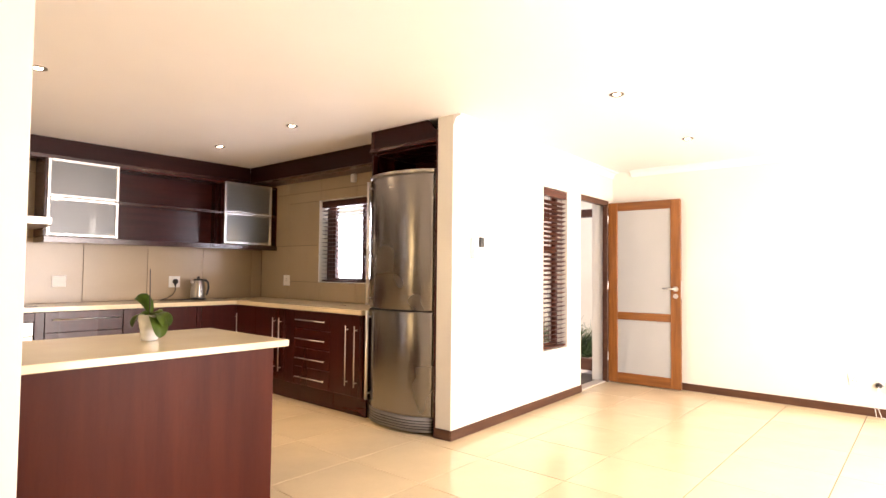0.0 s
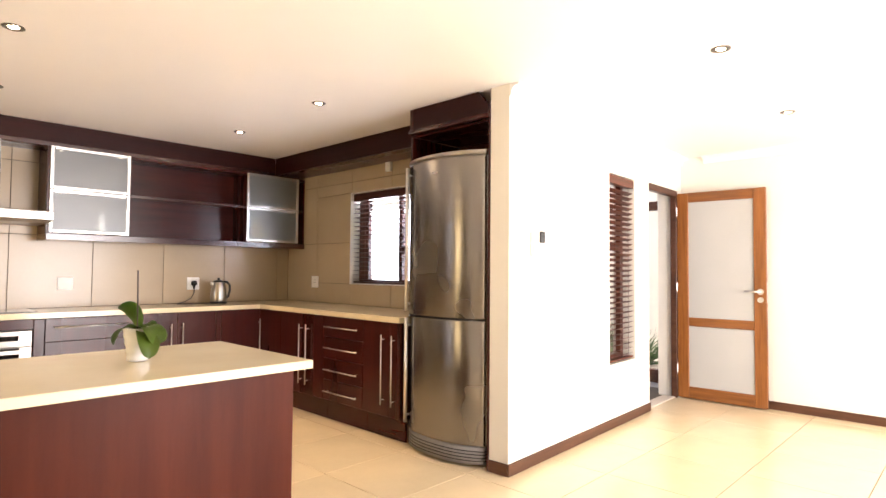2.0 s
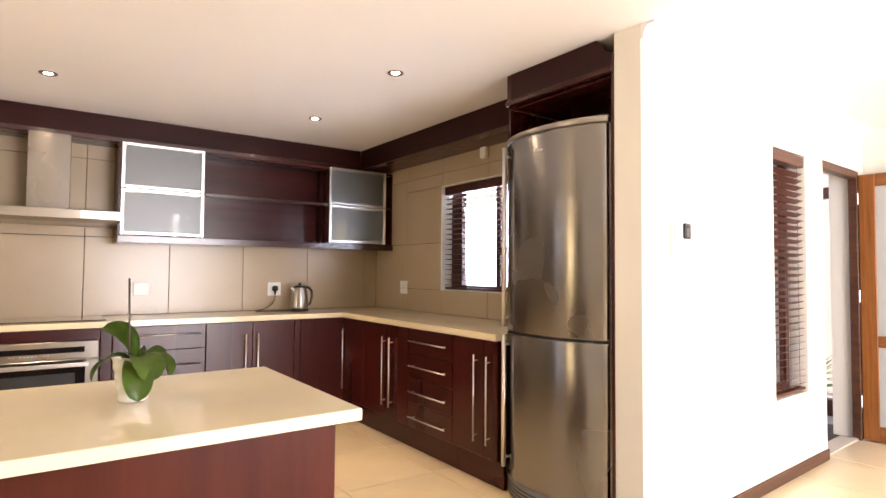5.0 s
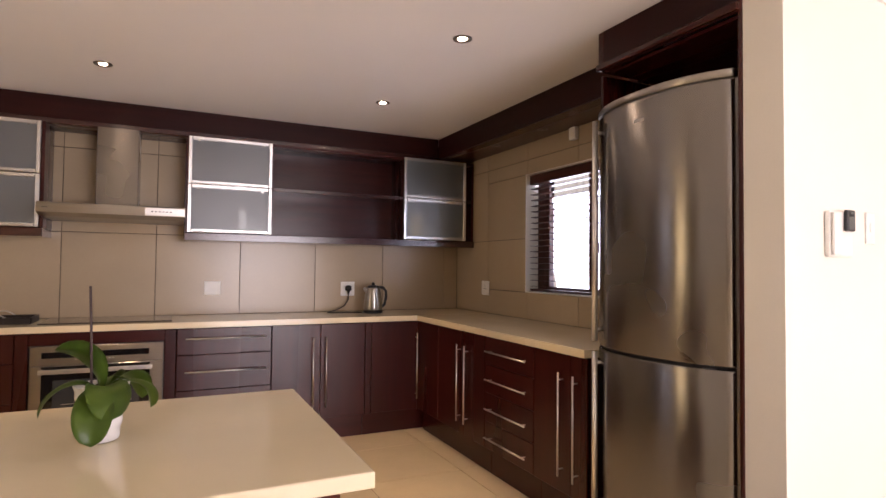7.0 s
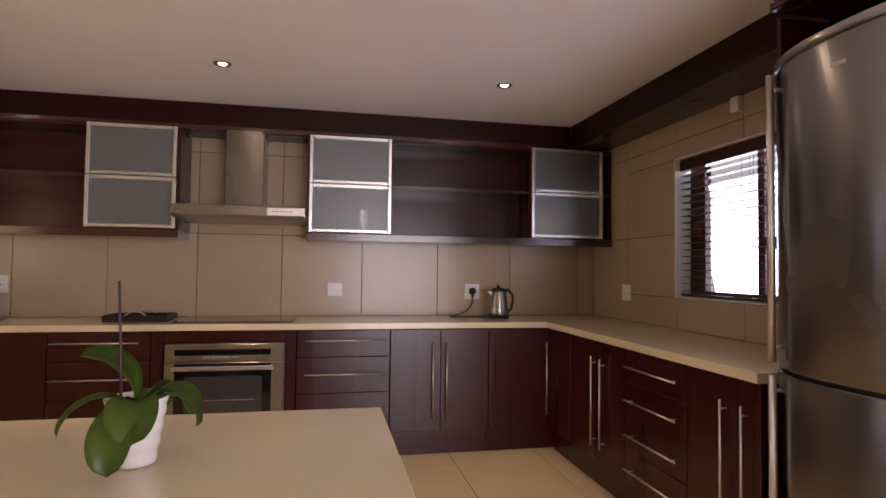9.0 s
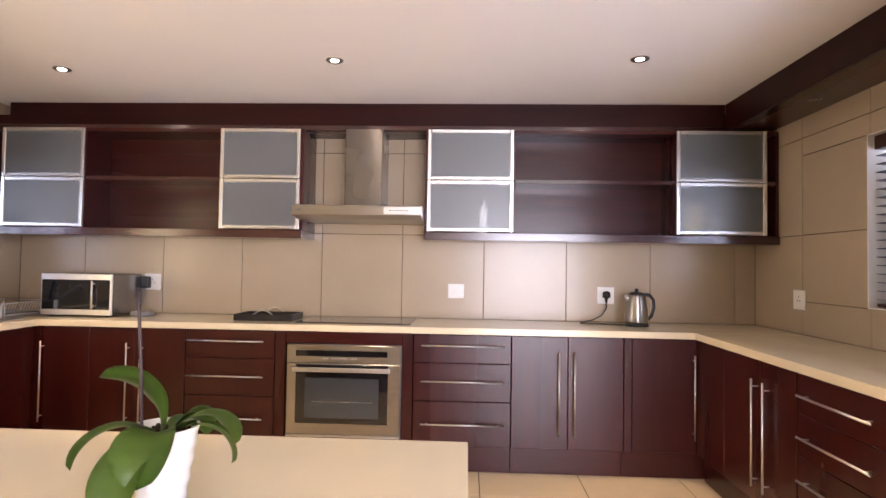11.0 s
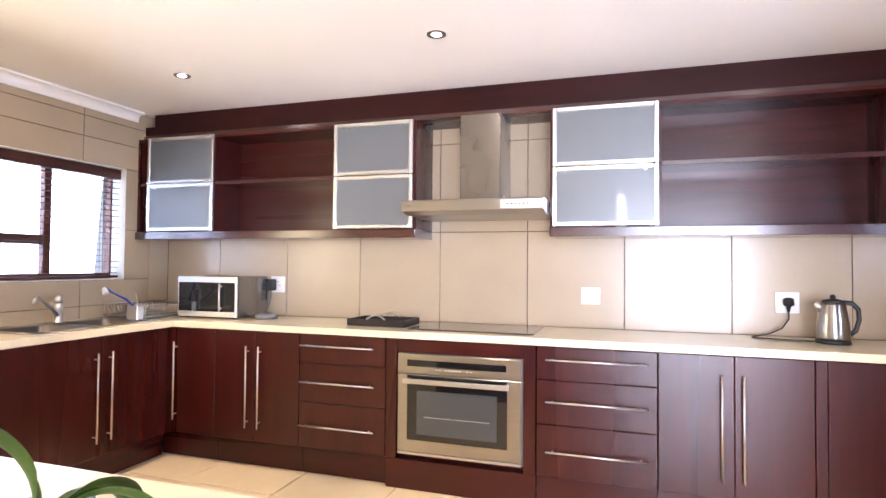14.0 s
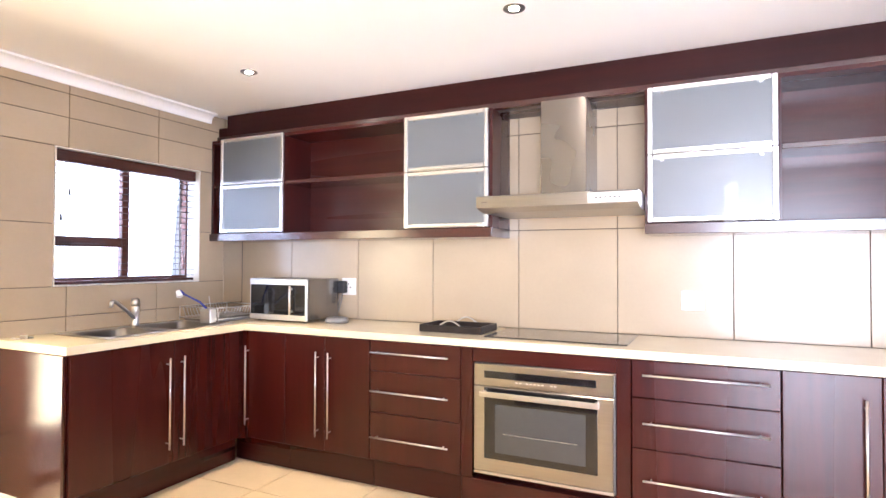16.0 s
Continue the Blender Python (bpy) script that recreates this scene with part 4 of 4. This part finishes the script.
for lo, hi in (((tx0, ty0), (tx1, ty0 + 0.012)), ((tx0, ty1 - 0.012), (tx1, ty1)), ((tx0, ty0 + 0.012), (tx0 + 0.012, ty1 - 0.012)), ((tx1 - 0.012, ty0 + 0.012), (tx1, ty1 - 0.012))):
    part("rim", box((*lo, TOP_Z + 0.001), (*hi, TOP_Z + 0.042), 0.002), TRAY, tr)
for y in (ty0 + 0.006, ty1 - 0.006):
    part("handle", bent([(0.365 + 0.13 * k / 10, y, TOP_Z + 0.04 + 0.03 * math.sin(math.pi * k / 10)) for k in range(11)], 0.0045, 8), CHROME, tr, "bent metal handle", True)

# microwave
mw = thing("microwave", (-0.82, 6.08, TOP_Z), "silver microwave oven with a dark glass door", "microwave")
mx0, mx1, my0, my1 = -1.102, -0.61, 5.915, 6.27
part("case", box((mx0, my0 + 0.02, TOP_Z + 0.012), (mx1, my1, TOP_Z + 0.29), 0.006, 2), STEEL, mw, "silver metal case")
part("front", box((mx0, my0, TOP_Z + 0.012), (mx1, my0 + 0.019, TOP_Z + 0.29), 0.004), ALU, mw, "silver front frame")
part("door_glass", box((mx0 + 0.012, my0 - 0.002, TOP_Z + 0.05), (mx1 - 0.1115, my0 - 0.0003, TOP_Z + 0.25)), BLACK_GLASS, mw, "dark glass door")
part("control_panel", box((mx1 - 0.11, my0 - 0.002, TOP_Z + 0.05), (mx1 - 0.012, my0 - 0.0003, TOP_Z + 0.25)), BLACK_GLASS, mw, "dark control panel")
part("handle", tubes([((mx1 - 0.12, my0 - 0.025, TOP_Z + 0.055), (mx1 - 0.12, my0 - 0.025, TOP_Z + 0.245)), ((mx1 - 0.12, my0 - 0.025, TOP_Z + 0.075), (mx1 - 0.12, my0, TOP_Z + 0.075)), ((mx1 - 0.12, my0 - 0.025, TOP_Z + 0.225), (mx1 - 0.12, my0, TOP_Z + 0.225))], 0.007, 10), CHROME, mw, "", True)
for x in (mx0 + 0.05, mx1 - 0.05):
    for y in (my0 + 0.05, my1 - 0.05):
        part("foot", tube(bmesh.new(), (x, y, TOP_Z + 0.0005), (x, y, TOP_Z + 0.0118), 0.014, 12), BLACK, mw)
for k in range(7):
    part("vent_slot", box((mx1 - 0.0002, my1 - 0.08, TOP_Z + 0.12 + 0.016 * k), (mx1 + 0.0012, my1 - 0.03, TOP_Z + 0.127 + 0.016 * k)), BLACK, mw)
ad = thing("plug_adapter", (-0.592, 6.29, 1.13), "black plug adapter with hanging cables", "plug")
part("adapter_body", box((-0.64, 6.265, 1.085), (-0.56, 6.3095, 1.17), 0.008, 2), BLACK, ad)
for dx in (0.0, 0.02):
    part("cable", bent([(-0.61 + dx, 6.285, 1.087), (-0.612 + dx, 6.28, 1.03), (-0.63 + dx, 6.27, 0.96), (-0.65 + dx, 6.25, 0.91)], 0.0035, 8), GREY, ad, "", True)
cr = thing("phone_cradle", (-0.5, 6.1, TOP_Z), "low dark grey charging cradle on the worktop", "phone cradle")
part("cradle_body", lathe([(0.075, 0.0005), (0.08, 0.015), (0.07, 0.032), (0.03, 0.038)], (-0.485, 6.08, TOP_Z), 24), GREY, cr, "", True)

# sink, tap, dish rack
sk = thing("sink", (-1.26, 5.27, TOP_Z), "stainless steel double bowl sink set in the worktop", "sink")


def bowl(x0, x1, y0, y1, depth):
    bm = bmesh.new()
    n = 6
    rings = []
    for inset, z, rad in ((0.0, 0.004, 0.05), (0.012, -0.004, 0.05), (0.02, -depth * 0.6, 0.06), (0.05, -depth, 0.07)):
        ring = []
        for cx, cy, a0 in ((x1 - inset - rad, y1 - inset - rad, 0), (x0 + inset + rad, y1 - inset - rad, 1), (x0 + inset + rad, y0 + inset + rad, 2), (x1 - inset - rad, y0 + inset + rad, 3)):
            for k in range(n + 1):
                a = (a0 + k / n) * math.pi / 2
                ring.append(bm.verts.new((cx + rad * math.cos(a), cy + rad * math.sin(a), TOP_Z + z)))
        rings.append(ring)
    m = len(rings[0])
    for q, w in zip(rings, rings[1:]):
        for k in range(m):
            bm.faces.new((q[k], q[(k + 1) % m], w[(k + 1) % m], w[k]))
    bm.faces.new(rings[-1])
    bmesh.ops.recalc_face_normals(bm, faces=bm.faces)
    bmesh.ops.reverse_faces(bm, faces=bm.faces)
    return bm


part("bowl", bowl(-1.44, -1.08, 4.89, 5.22, 0.15), STEEL_H, sk, "", True)
part("bowl", bowl(-1.44, -1.08, 5.3, 5.65, 0.15), STEEL_H, sk, "", True)
bm = bmesh.new()
for lo, hi in (((-1.485, 4.845), (-1.44, 5.695)), ((-1.08, 4.845), (-1.035, 5.695)), ((-1.44, 4.845), (-1.08, 4.89)), ((-1.44, 5.22), (-1.08, 5.3)), ((-1.44, 5.65), (-1.08, 5.695))):
    add_box(bm, (*lo, TOP_Z + 0.0006), (*hi, TOP_Z + 0.0045))
part("rim", bm, STEEL_H, sk, "thin polished rim")
tap = thing("tap", (-1.455, 5.31, TOP_Z), "chrome mixer tap with a long spout", "tap")
TX, TY = -1.455, 5.31
part("base", lathe([(0.026, 0.005), (0.026, 0.012), (0.021, 0.02), (0.021, 0.075), (0.025, 0.085), (0.024, 0.125), (0.012, 0.135)], (TX, TY, TOP_Z), 22), CHROME, tap, "", True)
part("spout", bent([(TX + 0.005, TY, TOP_Z + 0.045), (TX + 0.03, TY - 0.08, TOP_Z + 0.105), (TX + 0.06, TY - 0.16, TOP_Z + 0.158), (TX + 0.07, TY - 0.19, TOP_Z + 0.17), (TX + 0.076, TY - 0.206, TOP_Z + 0.163), (TX + 0.078, TY - 0.211, TOP_Z + 0.135)], 0.0105, 12), CHROME, tap, "", True)
part("lever", lathe([(0.024, 0.128), (0.026, 0.145), (0.024, 0.168), (0.012, 0.176)], (TX, TY, TOP_Z), 20), CHROME, tap, "", True)

rack = thing("dish_rack", (-1.33, 5.92, TOP_Z), "silver wire dish rack with a cutlery cup", "dish rack")
rx0, rx1, ry0, ry1 = -1.53, -1.17, 5.70, 6.12
wires = []
for z in (0.02, 0.095):
    c = [(rx0, ry0), (rx1, ry0), (rx1, ry1), (rx0, ry1)]
    wires += [((*c[k], TOP_Z + z), (*c[(k + 1) % 4], TOP_Z + z)) for k in range(4)]
for x in (rx0, rx1):
    for y in (ry0, ry1):
        wires.append(((x, y, TOP_Z + 0.001), (x, y, TOP_Z + 0.095)))
part("frame", tubes(wires, 0.004, 8), CHROME, rack, "", True)
first = None
for k in range(15):
    y = ry0 + 0.025 + k * 0.026
    part("wire", bent([(rx0, y, TOP_Z + 0.095), (rx0 + 0.03, y, TOP_Z + 0.03), (rx0 + 0.18, y, TOP_Z + 0.022), (rx1 - 0.03, y, TOP_Z + 0.03), (rx1, y, TOP_Z + 0.095)], 0.0022, 6), CHROME, rack, "", True)
part("drip_tray", box((rx0 + 0.02, ry0 + 0.02, TOP_Z + 0.0006), (rx1 - 0.02, ry1 - 0.02, TOP_Z + 0.012), 0.004), GREY, rack, "grey drip tray")
part("cutlery_cup", box((rx1 - 0.1, ry0 - 0.06, TOP_Z + 0.0006), (rx1 - 0.005, ry0 - 0.005, TOP_Z + 0.095), 0.004), CHROME, rack, "perforated metal cutlery cup")
br = thing("washing_brush", (-1.23, 5.66, 0.99), "blue dish brush leaning out of the cutlery cup", "brush")
part("handle", bent([(-1.22, 5.668, TOP_Z + 0.08), (-1.25, 5.62, TOP_Z + 0.14), (-1.29, 5.55, TOP_Z + 0.185), (-1.31, 5.51, TOP_Z + 0.215)], [0.007, 0.007, 0.006, 0.012], 10), BLUE, br, "", True)
part("bristles", tube(bmesh.new(), (-1.313, 5.505, TOP_Z + 0.215), (-1.29, 5.50, TOP_Z + 0.18), 0.014, 12, 0.02), WHITE, br)
kn = thing("knife", (-1.2, 5.665, 0.99), "thin knife standing in the cutlery cup", "knife")
part("blade", tube(bmesh.new(), (-1.195, 5.665, TOP_Z + 0.09), (-1.205, 5.655, TOP_Z + 0.175), 0.004, 8, 0.003), CHROME, kn)
key = thing("key_bunch", (-1.48, 4.66, TOP_Z), "small bunch of keys on the worktop end", "keys")
part("key", box((-1.5, 4.64, TOP_Z + 0.0006), (-1.44, 4.655, TOP_Z + 0.006), 0.002), CHROME, key)
part("key", box((-1.47, 4.665, TOP_Z + 0.0006), (-1.42, 4.68, TOP_Z + 0.02), 0.003), CHROME, key)
part("fob", lathe([(0.016, 0.0006), (0.016, 0.008), (0.004, 0.01)], (-1.44, 4.70, TOP_Z), 14), GREY, key)

# what shows faintly behind the frosted doors
bt = thing("bottle", (1.9, 6.15, 1.51), "pale bottle behind a frosted cabinet door", "bottle")
part("bottle_body", lathe([(0.029, 0.0005), (0.03, 0.01), (0.03, 0.165), (0.026, 0.178), (0.02, 0.185)], (1.88, 6.05, U_Z0 + 0.054), 18), WHITE, bt, "", True)
pk = thing("packet_stack", (3.3, 6.12, 1.51), "stack of yellow packets behind a frosted cabinet door", "packets")
for k in range(6):
    part("packet", box((3.235, 6.018, U_Z0 + 0.055 + 0.036 * k), (3.335, 6.14, U_Z0 + 0.087 + 0.036 * k), 0.006), YELLOW, pk)
jar = thing("jar", (3.42, 6.12, 1.51), "pale jar behind a frosted cabinet door", "jar")
part("jar_body", lathe([(0.035, 0.0005), (0.037, 0.1), (0.028, 0.12)], (3.43, 6.065, U_Z0 + 0.054), 18), WHITE, jar, "", True)
part("jar_lid", lathe([(0.03, 0.121), (0.03, 0.14), (0.005, 0.142)], (3.43, 6.065, U_Z0 + 0.054), 18), GREY, jar)

# ---- orchid on the island ----
PX, PY, PZ = 1.258, 3.168, 0.864
pot = thing("potted_orchid", (PX, PY, PZ), "leafy green orchid with a bare stake in a white ribbed pot", "potted plant")
prof = [(0.030, 0.0005), (0.034, 0.002)]
for k in range(25):
    s = k / 24
    prof.append((0.038 + 0.020 * s + 0.0012 * math.sin(s * 26), 0.004 + 0.128 * s))
prof += [(0.059, 0.135), (0.054, 0.135), (0.052, 0.12)]
part("pot", lathe(prof, (PX, PY, PZ), 40), POT, pot, "white ribbed ceramic pot", True)
rng = random.Random(5)
bm = bmesh.new()
for k in range(60):
    a, r = rng.random() * math.tau, 0.044 * math.sqrt(rng.random())
    m = pose(PX + r * math.cos(a), PY + r * math.sin(a), PZ + 0.116 + rng.random() * 0.008, rng.random() * 90, rng.random() * 90, rng.random() * 90)
    bmesh.ops.create_cube(bm, size=1, matrix=m @ Matrix.Diagonal((0.014, 0.009, 0.006, 1)))
add = lathe([(0.052, 0.113), (0.002, 0.116)], (PX, PY, PZ), 20)
tmp = bpy.data.meshes.new("soil_base")
add.to_mesh(tmp)
add.free()
bm.from_mesh(tmp)
part("bark_chips", bm, SOIL, pot, "brown bark chips")
part("stake", bent([(PX - 0.017, PY - 0.036, PZ + 0.113), (PX - 0.020, PY - 0.042, PZ + 0.25), (PX - 0.024, PY - 0.048, PZ + 0.368)], 0.0028, 8), STAKE, pot, "thin dark bare stake", True)


def strap_leaf(heading, length, width, lift, droop, twist=0.0, name="leaf"):
    """An arching strap leaf with a keeled middle; heading in degrees, lift its first slope, droop its total bend."""
    bm = bmesh.new()
    n, rows = 16, []
    h = radians(heading)
    out, side = Vector((math.cos(h), math.sin(h), 0)), Vector((-math.sin(h), math.cos(h), 0))
    p = Vector((PX, PY, PZ + 0.118)) + out * 0.006
    for k in range(n + 1):
        s = k / n
        ang = radians(lift - droop * s ** 1.15)
        d = out * math.cos(ang) + Vector((0, 0, 1)) * math.sin(ang)
        up = Vector((0, 0, 1)) * math.cos(ang) - out * math.sin(ang)
        if k:
            p = p + d * (length / n)
        tw = radians(twist * min(1.0, s * 2.5))
        across, up = side * math.cos(tw) + up * math.sin(tw), up * math.cos(tw) - side * math.sin(tw)
        w = width * (0.28 + 0.72 * math.sin(min(1, s * 1.45) * math.pi / 2)) * (1 - max(0, (s - 0.62) / 0.38) ** 2.2) ** 0.6 + 0.0008
        rows.append([bm.verts.new(p + across * w * c / 2 + up * (abs(c) ** 1.4) * w * 0.16) for c in (-1, -0.66, -0.33, 0, 0.33, 0.66, 1)])
    for q, w in zip(rows, rows[1:]):
        for k in range(6):
            bm.faces.new((q[k], q[k + 1], w[k + 1], w[k]))
    geo = bmesh.ops.solidify(bm, geom=bm.faces[:], thickness=0.0016)
    return part(name, bm, LEAF, pot, "", True)


for spec in ((282, 0.16, 0.09, 42, 128, 0), (268, 0.19, 0.08, 18, 108, 0), (214, 0.165, 0.05, 44, 122, 24), (206, 0.165, 0.062, 100, 104, 40), (48, 0.165, 0.062, 48, 140, -18), (22, 0.155, 0.06, 36, 132, -8), (75, 0.14, 0.05, 52, 138, -25)):
    strap_leaf(*spec)

# ---- outside ----
tagged(part("wall_garden_east", box((9.5, -2.2, -0.13), (9.7, 14, 4.6), 0.02), EXTERIOR), "pale yellow plastered garden wall", "garden wall", "", "structure")
tagged(part("wall_garden_north", box((4.2, 9.0, -0.13), (9.5, 9.2, 2.3), 0.02), EXTERIOR), "pale yellow plastered garden wall", "garden wall", "", "structure")
tagged(part("wall_garden_west", box((-5.2, -2, -0.13), (-5.0, 12, 4.4), 0.02), WALL), "white plastered boundary wall beyond the sink window", "garden wall", "", "structure")


def shrub(x, y, z, r, count, label, flowers=0):
    s = thing("shrub", (x, y, z), label, "shrub")
    g = random.Random(int(x * 100 + y * 7))
    bm = bmesh.new()
    for k in range(count):
        a, e = g.random() * math.tau, radians(10 + 75 * g.random())
        d = Vector((math.cos(a) * math.cos(e), math.sin(a) * math.cos(e), math.sin(e)))
        w = d.orthogonal().normalized() * 0.012
        ln = r * (0.6 + 0.5 * g.random())
        b0 = Vector((x, y, z)) + Vector((g.uniform(-0.3, 0.3) * r, g.uniform(-0.3, 0.3) * r, 0))
        sag = Vector((0, 0, -0.16 * ln * g.random()))
        vs = [bm.verts.new(v) for v in (b0 - w * 0.5, b0 + w * 0.5, b0 + d * ln * 0.55 + w, b0 + d * ln + sag, b0 + d * ln * 0.55 - w)]
        bm.faces.new(vs)
    tagged(part("foliage", bm, SHRUB, s), kind="stuff")
    if flowers:
        bm = bmesh.new()
        for k in range(flowers):
            a, e = g.random() * math.tau, radians(20 + 60 * g.random())
            m = Matrix.Translation((x + r * 0.8 * math.cos(a) * math.cos(e), y + r * 0.8 * math.sin(a) * math.cos(e), z + r * 0.9 * math.sin(e)))
            bmesh.ops.create_icosphere(bm, subdivisions=1, radius=0.03, matrix=m @ Matrix.Diagonal((1, 1, 0.6, 1)))
        tagged(part("flowers", bm, RED, s), kind="stuff")
    return s


gate = thing("gate_frame", (7.45, 4.1, -0.13), "brown timber gate frame outside the doorway", "gate frame")
part("beam", box((7.4, 3.3, 2.02), (7.5, 4.9, 2.13), 0.004), BASEBOARD, gate)
part("sill", box((7.4, 3.3, -0.13), (7.5, 4.9, 0.03), 0.004), BASEBOARD, gate)
part("post", box((7.4, 4.9, -0.13), (7.5, 5.0, 2.13), 0.004), BASEBOARD, gate)
shrub(8.55, 4.5, -0.13, 0.62, 300, "spiky green garden shrub outside the doorway")
shrub(8.9, 5.3, -0.13, 0.8, 260, "spiky green garden shrub by the garden wall")
shrub(7.6, 7.6, -0.13, 1.0, 240, "garden shrub with red flowers beyond the kitchen window", 60)

# ---- wall tiles and floor tiles ----


def tile_wall(parent, axis, at, inward, us, zs, hole=None, gap=None):
    """Square tiles stood on a wall face; us and zs are the joint lines, hole a window left free."""
    g = 0.0022

    def rects(a, b, c, d):
        if hole is None or b <= hole[0] or a >= hole[1] or d <= hole[2] or c >= hole[3]:
            return [(a, b, c, d)]
        out = []
        if c < hole[2]:
            out.append((a, b, c, hole[2]))
        if d > hole[3]:
            out.append((a, b, hole[3], d))
        lo, hi = max(c, hole[2]), min(d, hole[3])
        if a < hole[0]:
            out.append((a, hole[0], lo, hi))
        if b > hole[1]:
            out.append((hole[1], b, lo, hi))
        return out

    for a, b in zip(us, us[1:]):
        for c, d in zip(zs, zs[1:]):
            if gap and a >= gap[0] - 0.01 and b <= gap[1] + 0.01 and c < gap[3]:
                c = gap[3]
            for p, q, r, s in rects(a, b, c, d):
                if q - p < 0.02 or s - r < 0.02:
                    continue
                f0, f1 = at, at - inward * 0.011
                lo, hi = ((f0, p + g, r + g), (f1, q - g, s - g)) if axis == "x" else ((p + g, f0, r + g), (q - g, f1, s - g))
                bm = box(lo, hi, 0.0015)
                part("tile", bm, WALL_TILE, parent)


wall = bpy.data.objects
tile_wall(wall["wall_kitchen_back"], "y", Y_BACK, -1, [X_LEFT, -1.08, -0.48, 0.115, 0.71, 1.303, 1.897, 2.49, 3.085, 3.68, X_RIGHT], [0.90, 1.505, 2.1, CEILING - 0.19])
tile_wall(wall["wall_kitchen_right"], "x", X_RIGHT, -1, [3.719, 3.976, 4.568, 5.16, 5.751, Y_BACK], [0.90, 1.505, 2.1, CEILING - 0.15], WIN_R)
tile_wall(wall["wall_kitchen_left"], "x", X_LEFT, 1, [2.9, 3.5, 3.79, 4.38, 4.965, 5.555, 6.13, Y_BACK], [0.0, 0.395, 0.985, 1.52, 2.14, 2.28, CEILING], WIN_L, BACK_DOOR)

STEP_X, STEP_Y = 0.6105, 0.607
bm = box((0.0028, 0.0028, -0.0105), (STEP_X - 0.0028, STEP_Y - 0.0028, 0.0), 0.0012)
first = part("tile", bm, FLOOR_TILE, floor)
first.location = (0.035 + STEP_X, 1.785, 0)
for i in range(-5, 11):
    for j in range(-7, 8):
        x, y = 0.035 + STEP_X * i, 1.785 + STEP_Y * j
        cx, cy = x + STEP_X / 2, y + STEP_Y / 2
        inside = (X_WEST - 0.1 < cx < X_EAST + 0.25 and Y_SOUTH - 0.25 < cy < Y_HALL + 0.05) or (X_LEFT - 0.1 < cx < X_RIGHT + 0.1 and Y_HALL < cy < Y_BACK + 0.1)
        if (i, j) != (1, 0) and inside:
            w, d = STEP_X, STEP_Y
            if cy < Y_HALL:
                w, d = min(w, X_EAST - x), d - max(0, Y_SOUTH - y)
            if w < STEP_X - 0.01 or d < STEP_Y - 0.01:
                part("tile", box((x + 0.0028, y + STEP_Y - d + 0.0028, -0.0105), (x + w - 0.0028, y + STEP_Y - 0.0028, 0.0), 0.0012), FLOOR_TILE, floor)
                continue
            t = new("tile", first.data)
            t.parent = floor
            t.location = (x, y, 0)
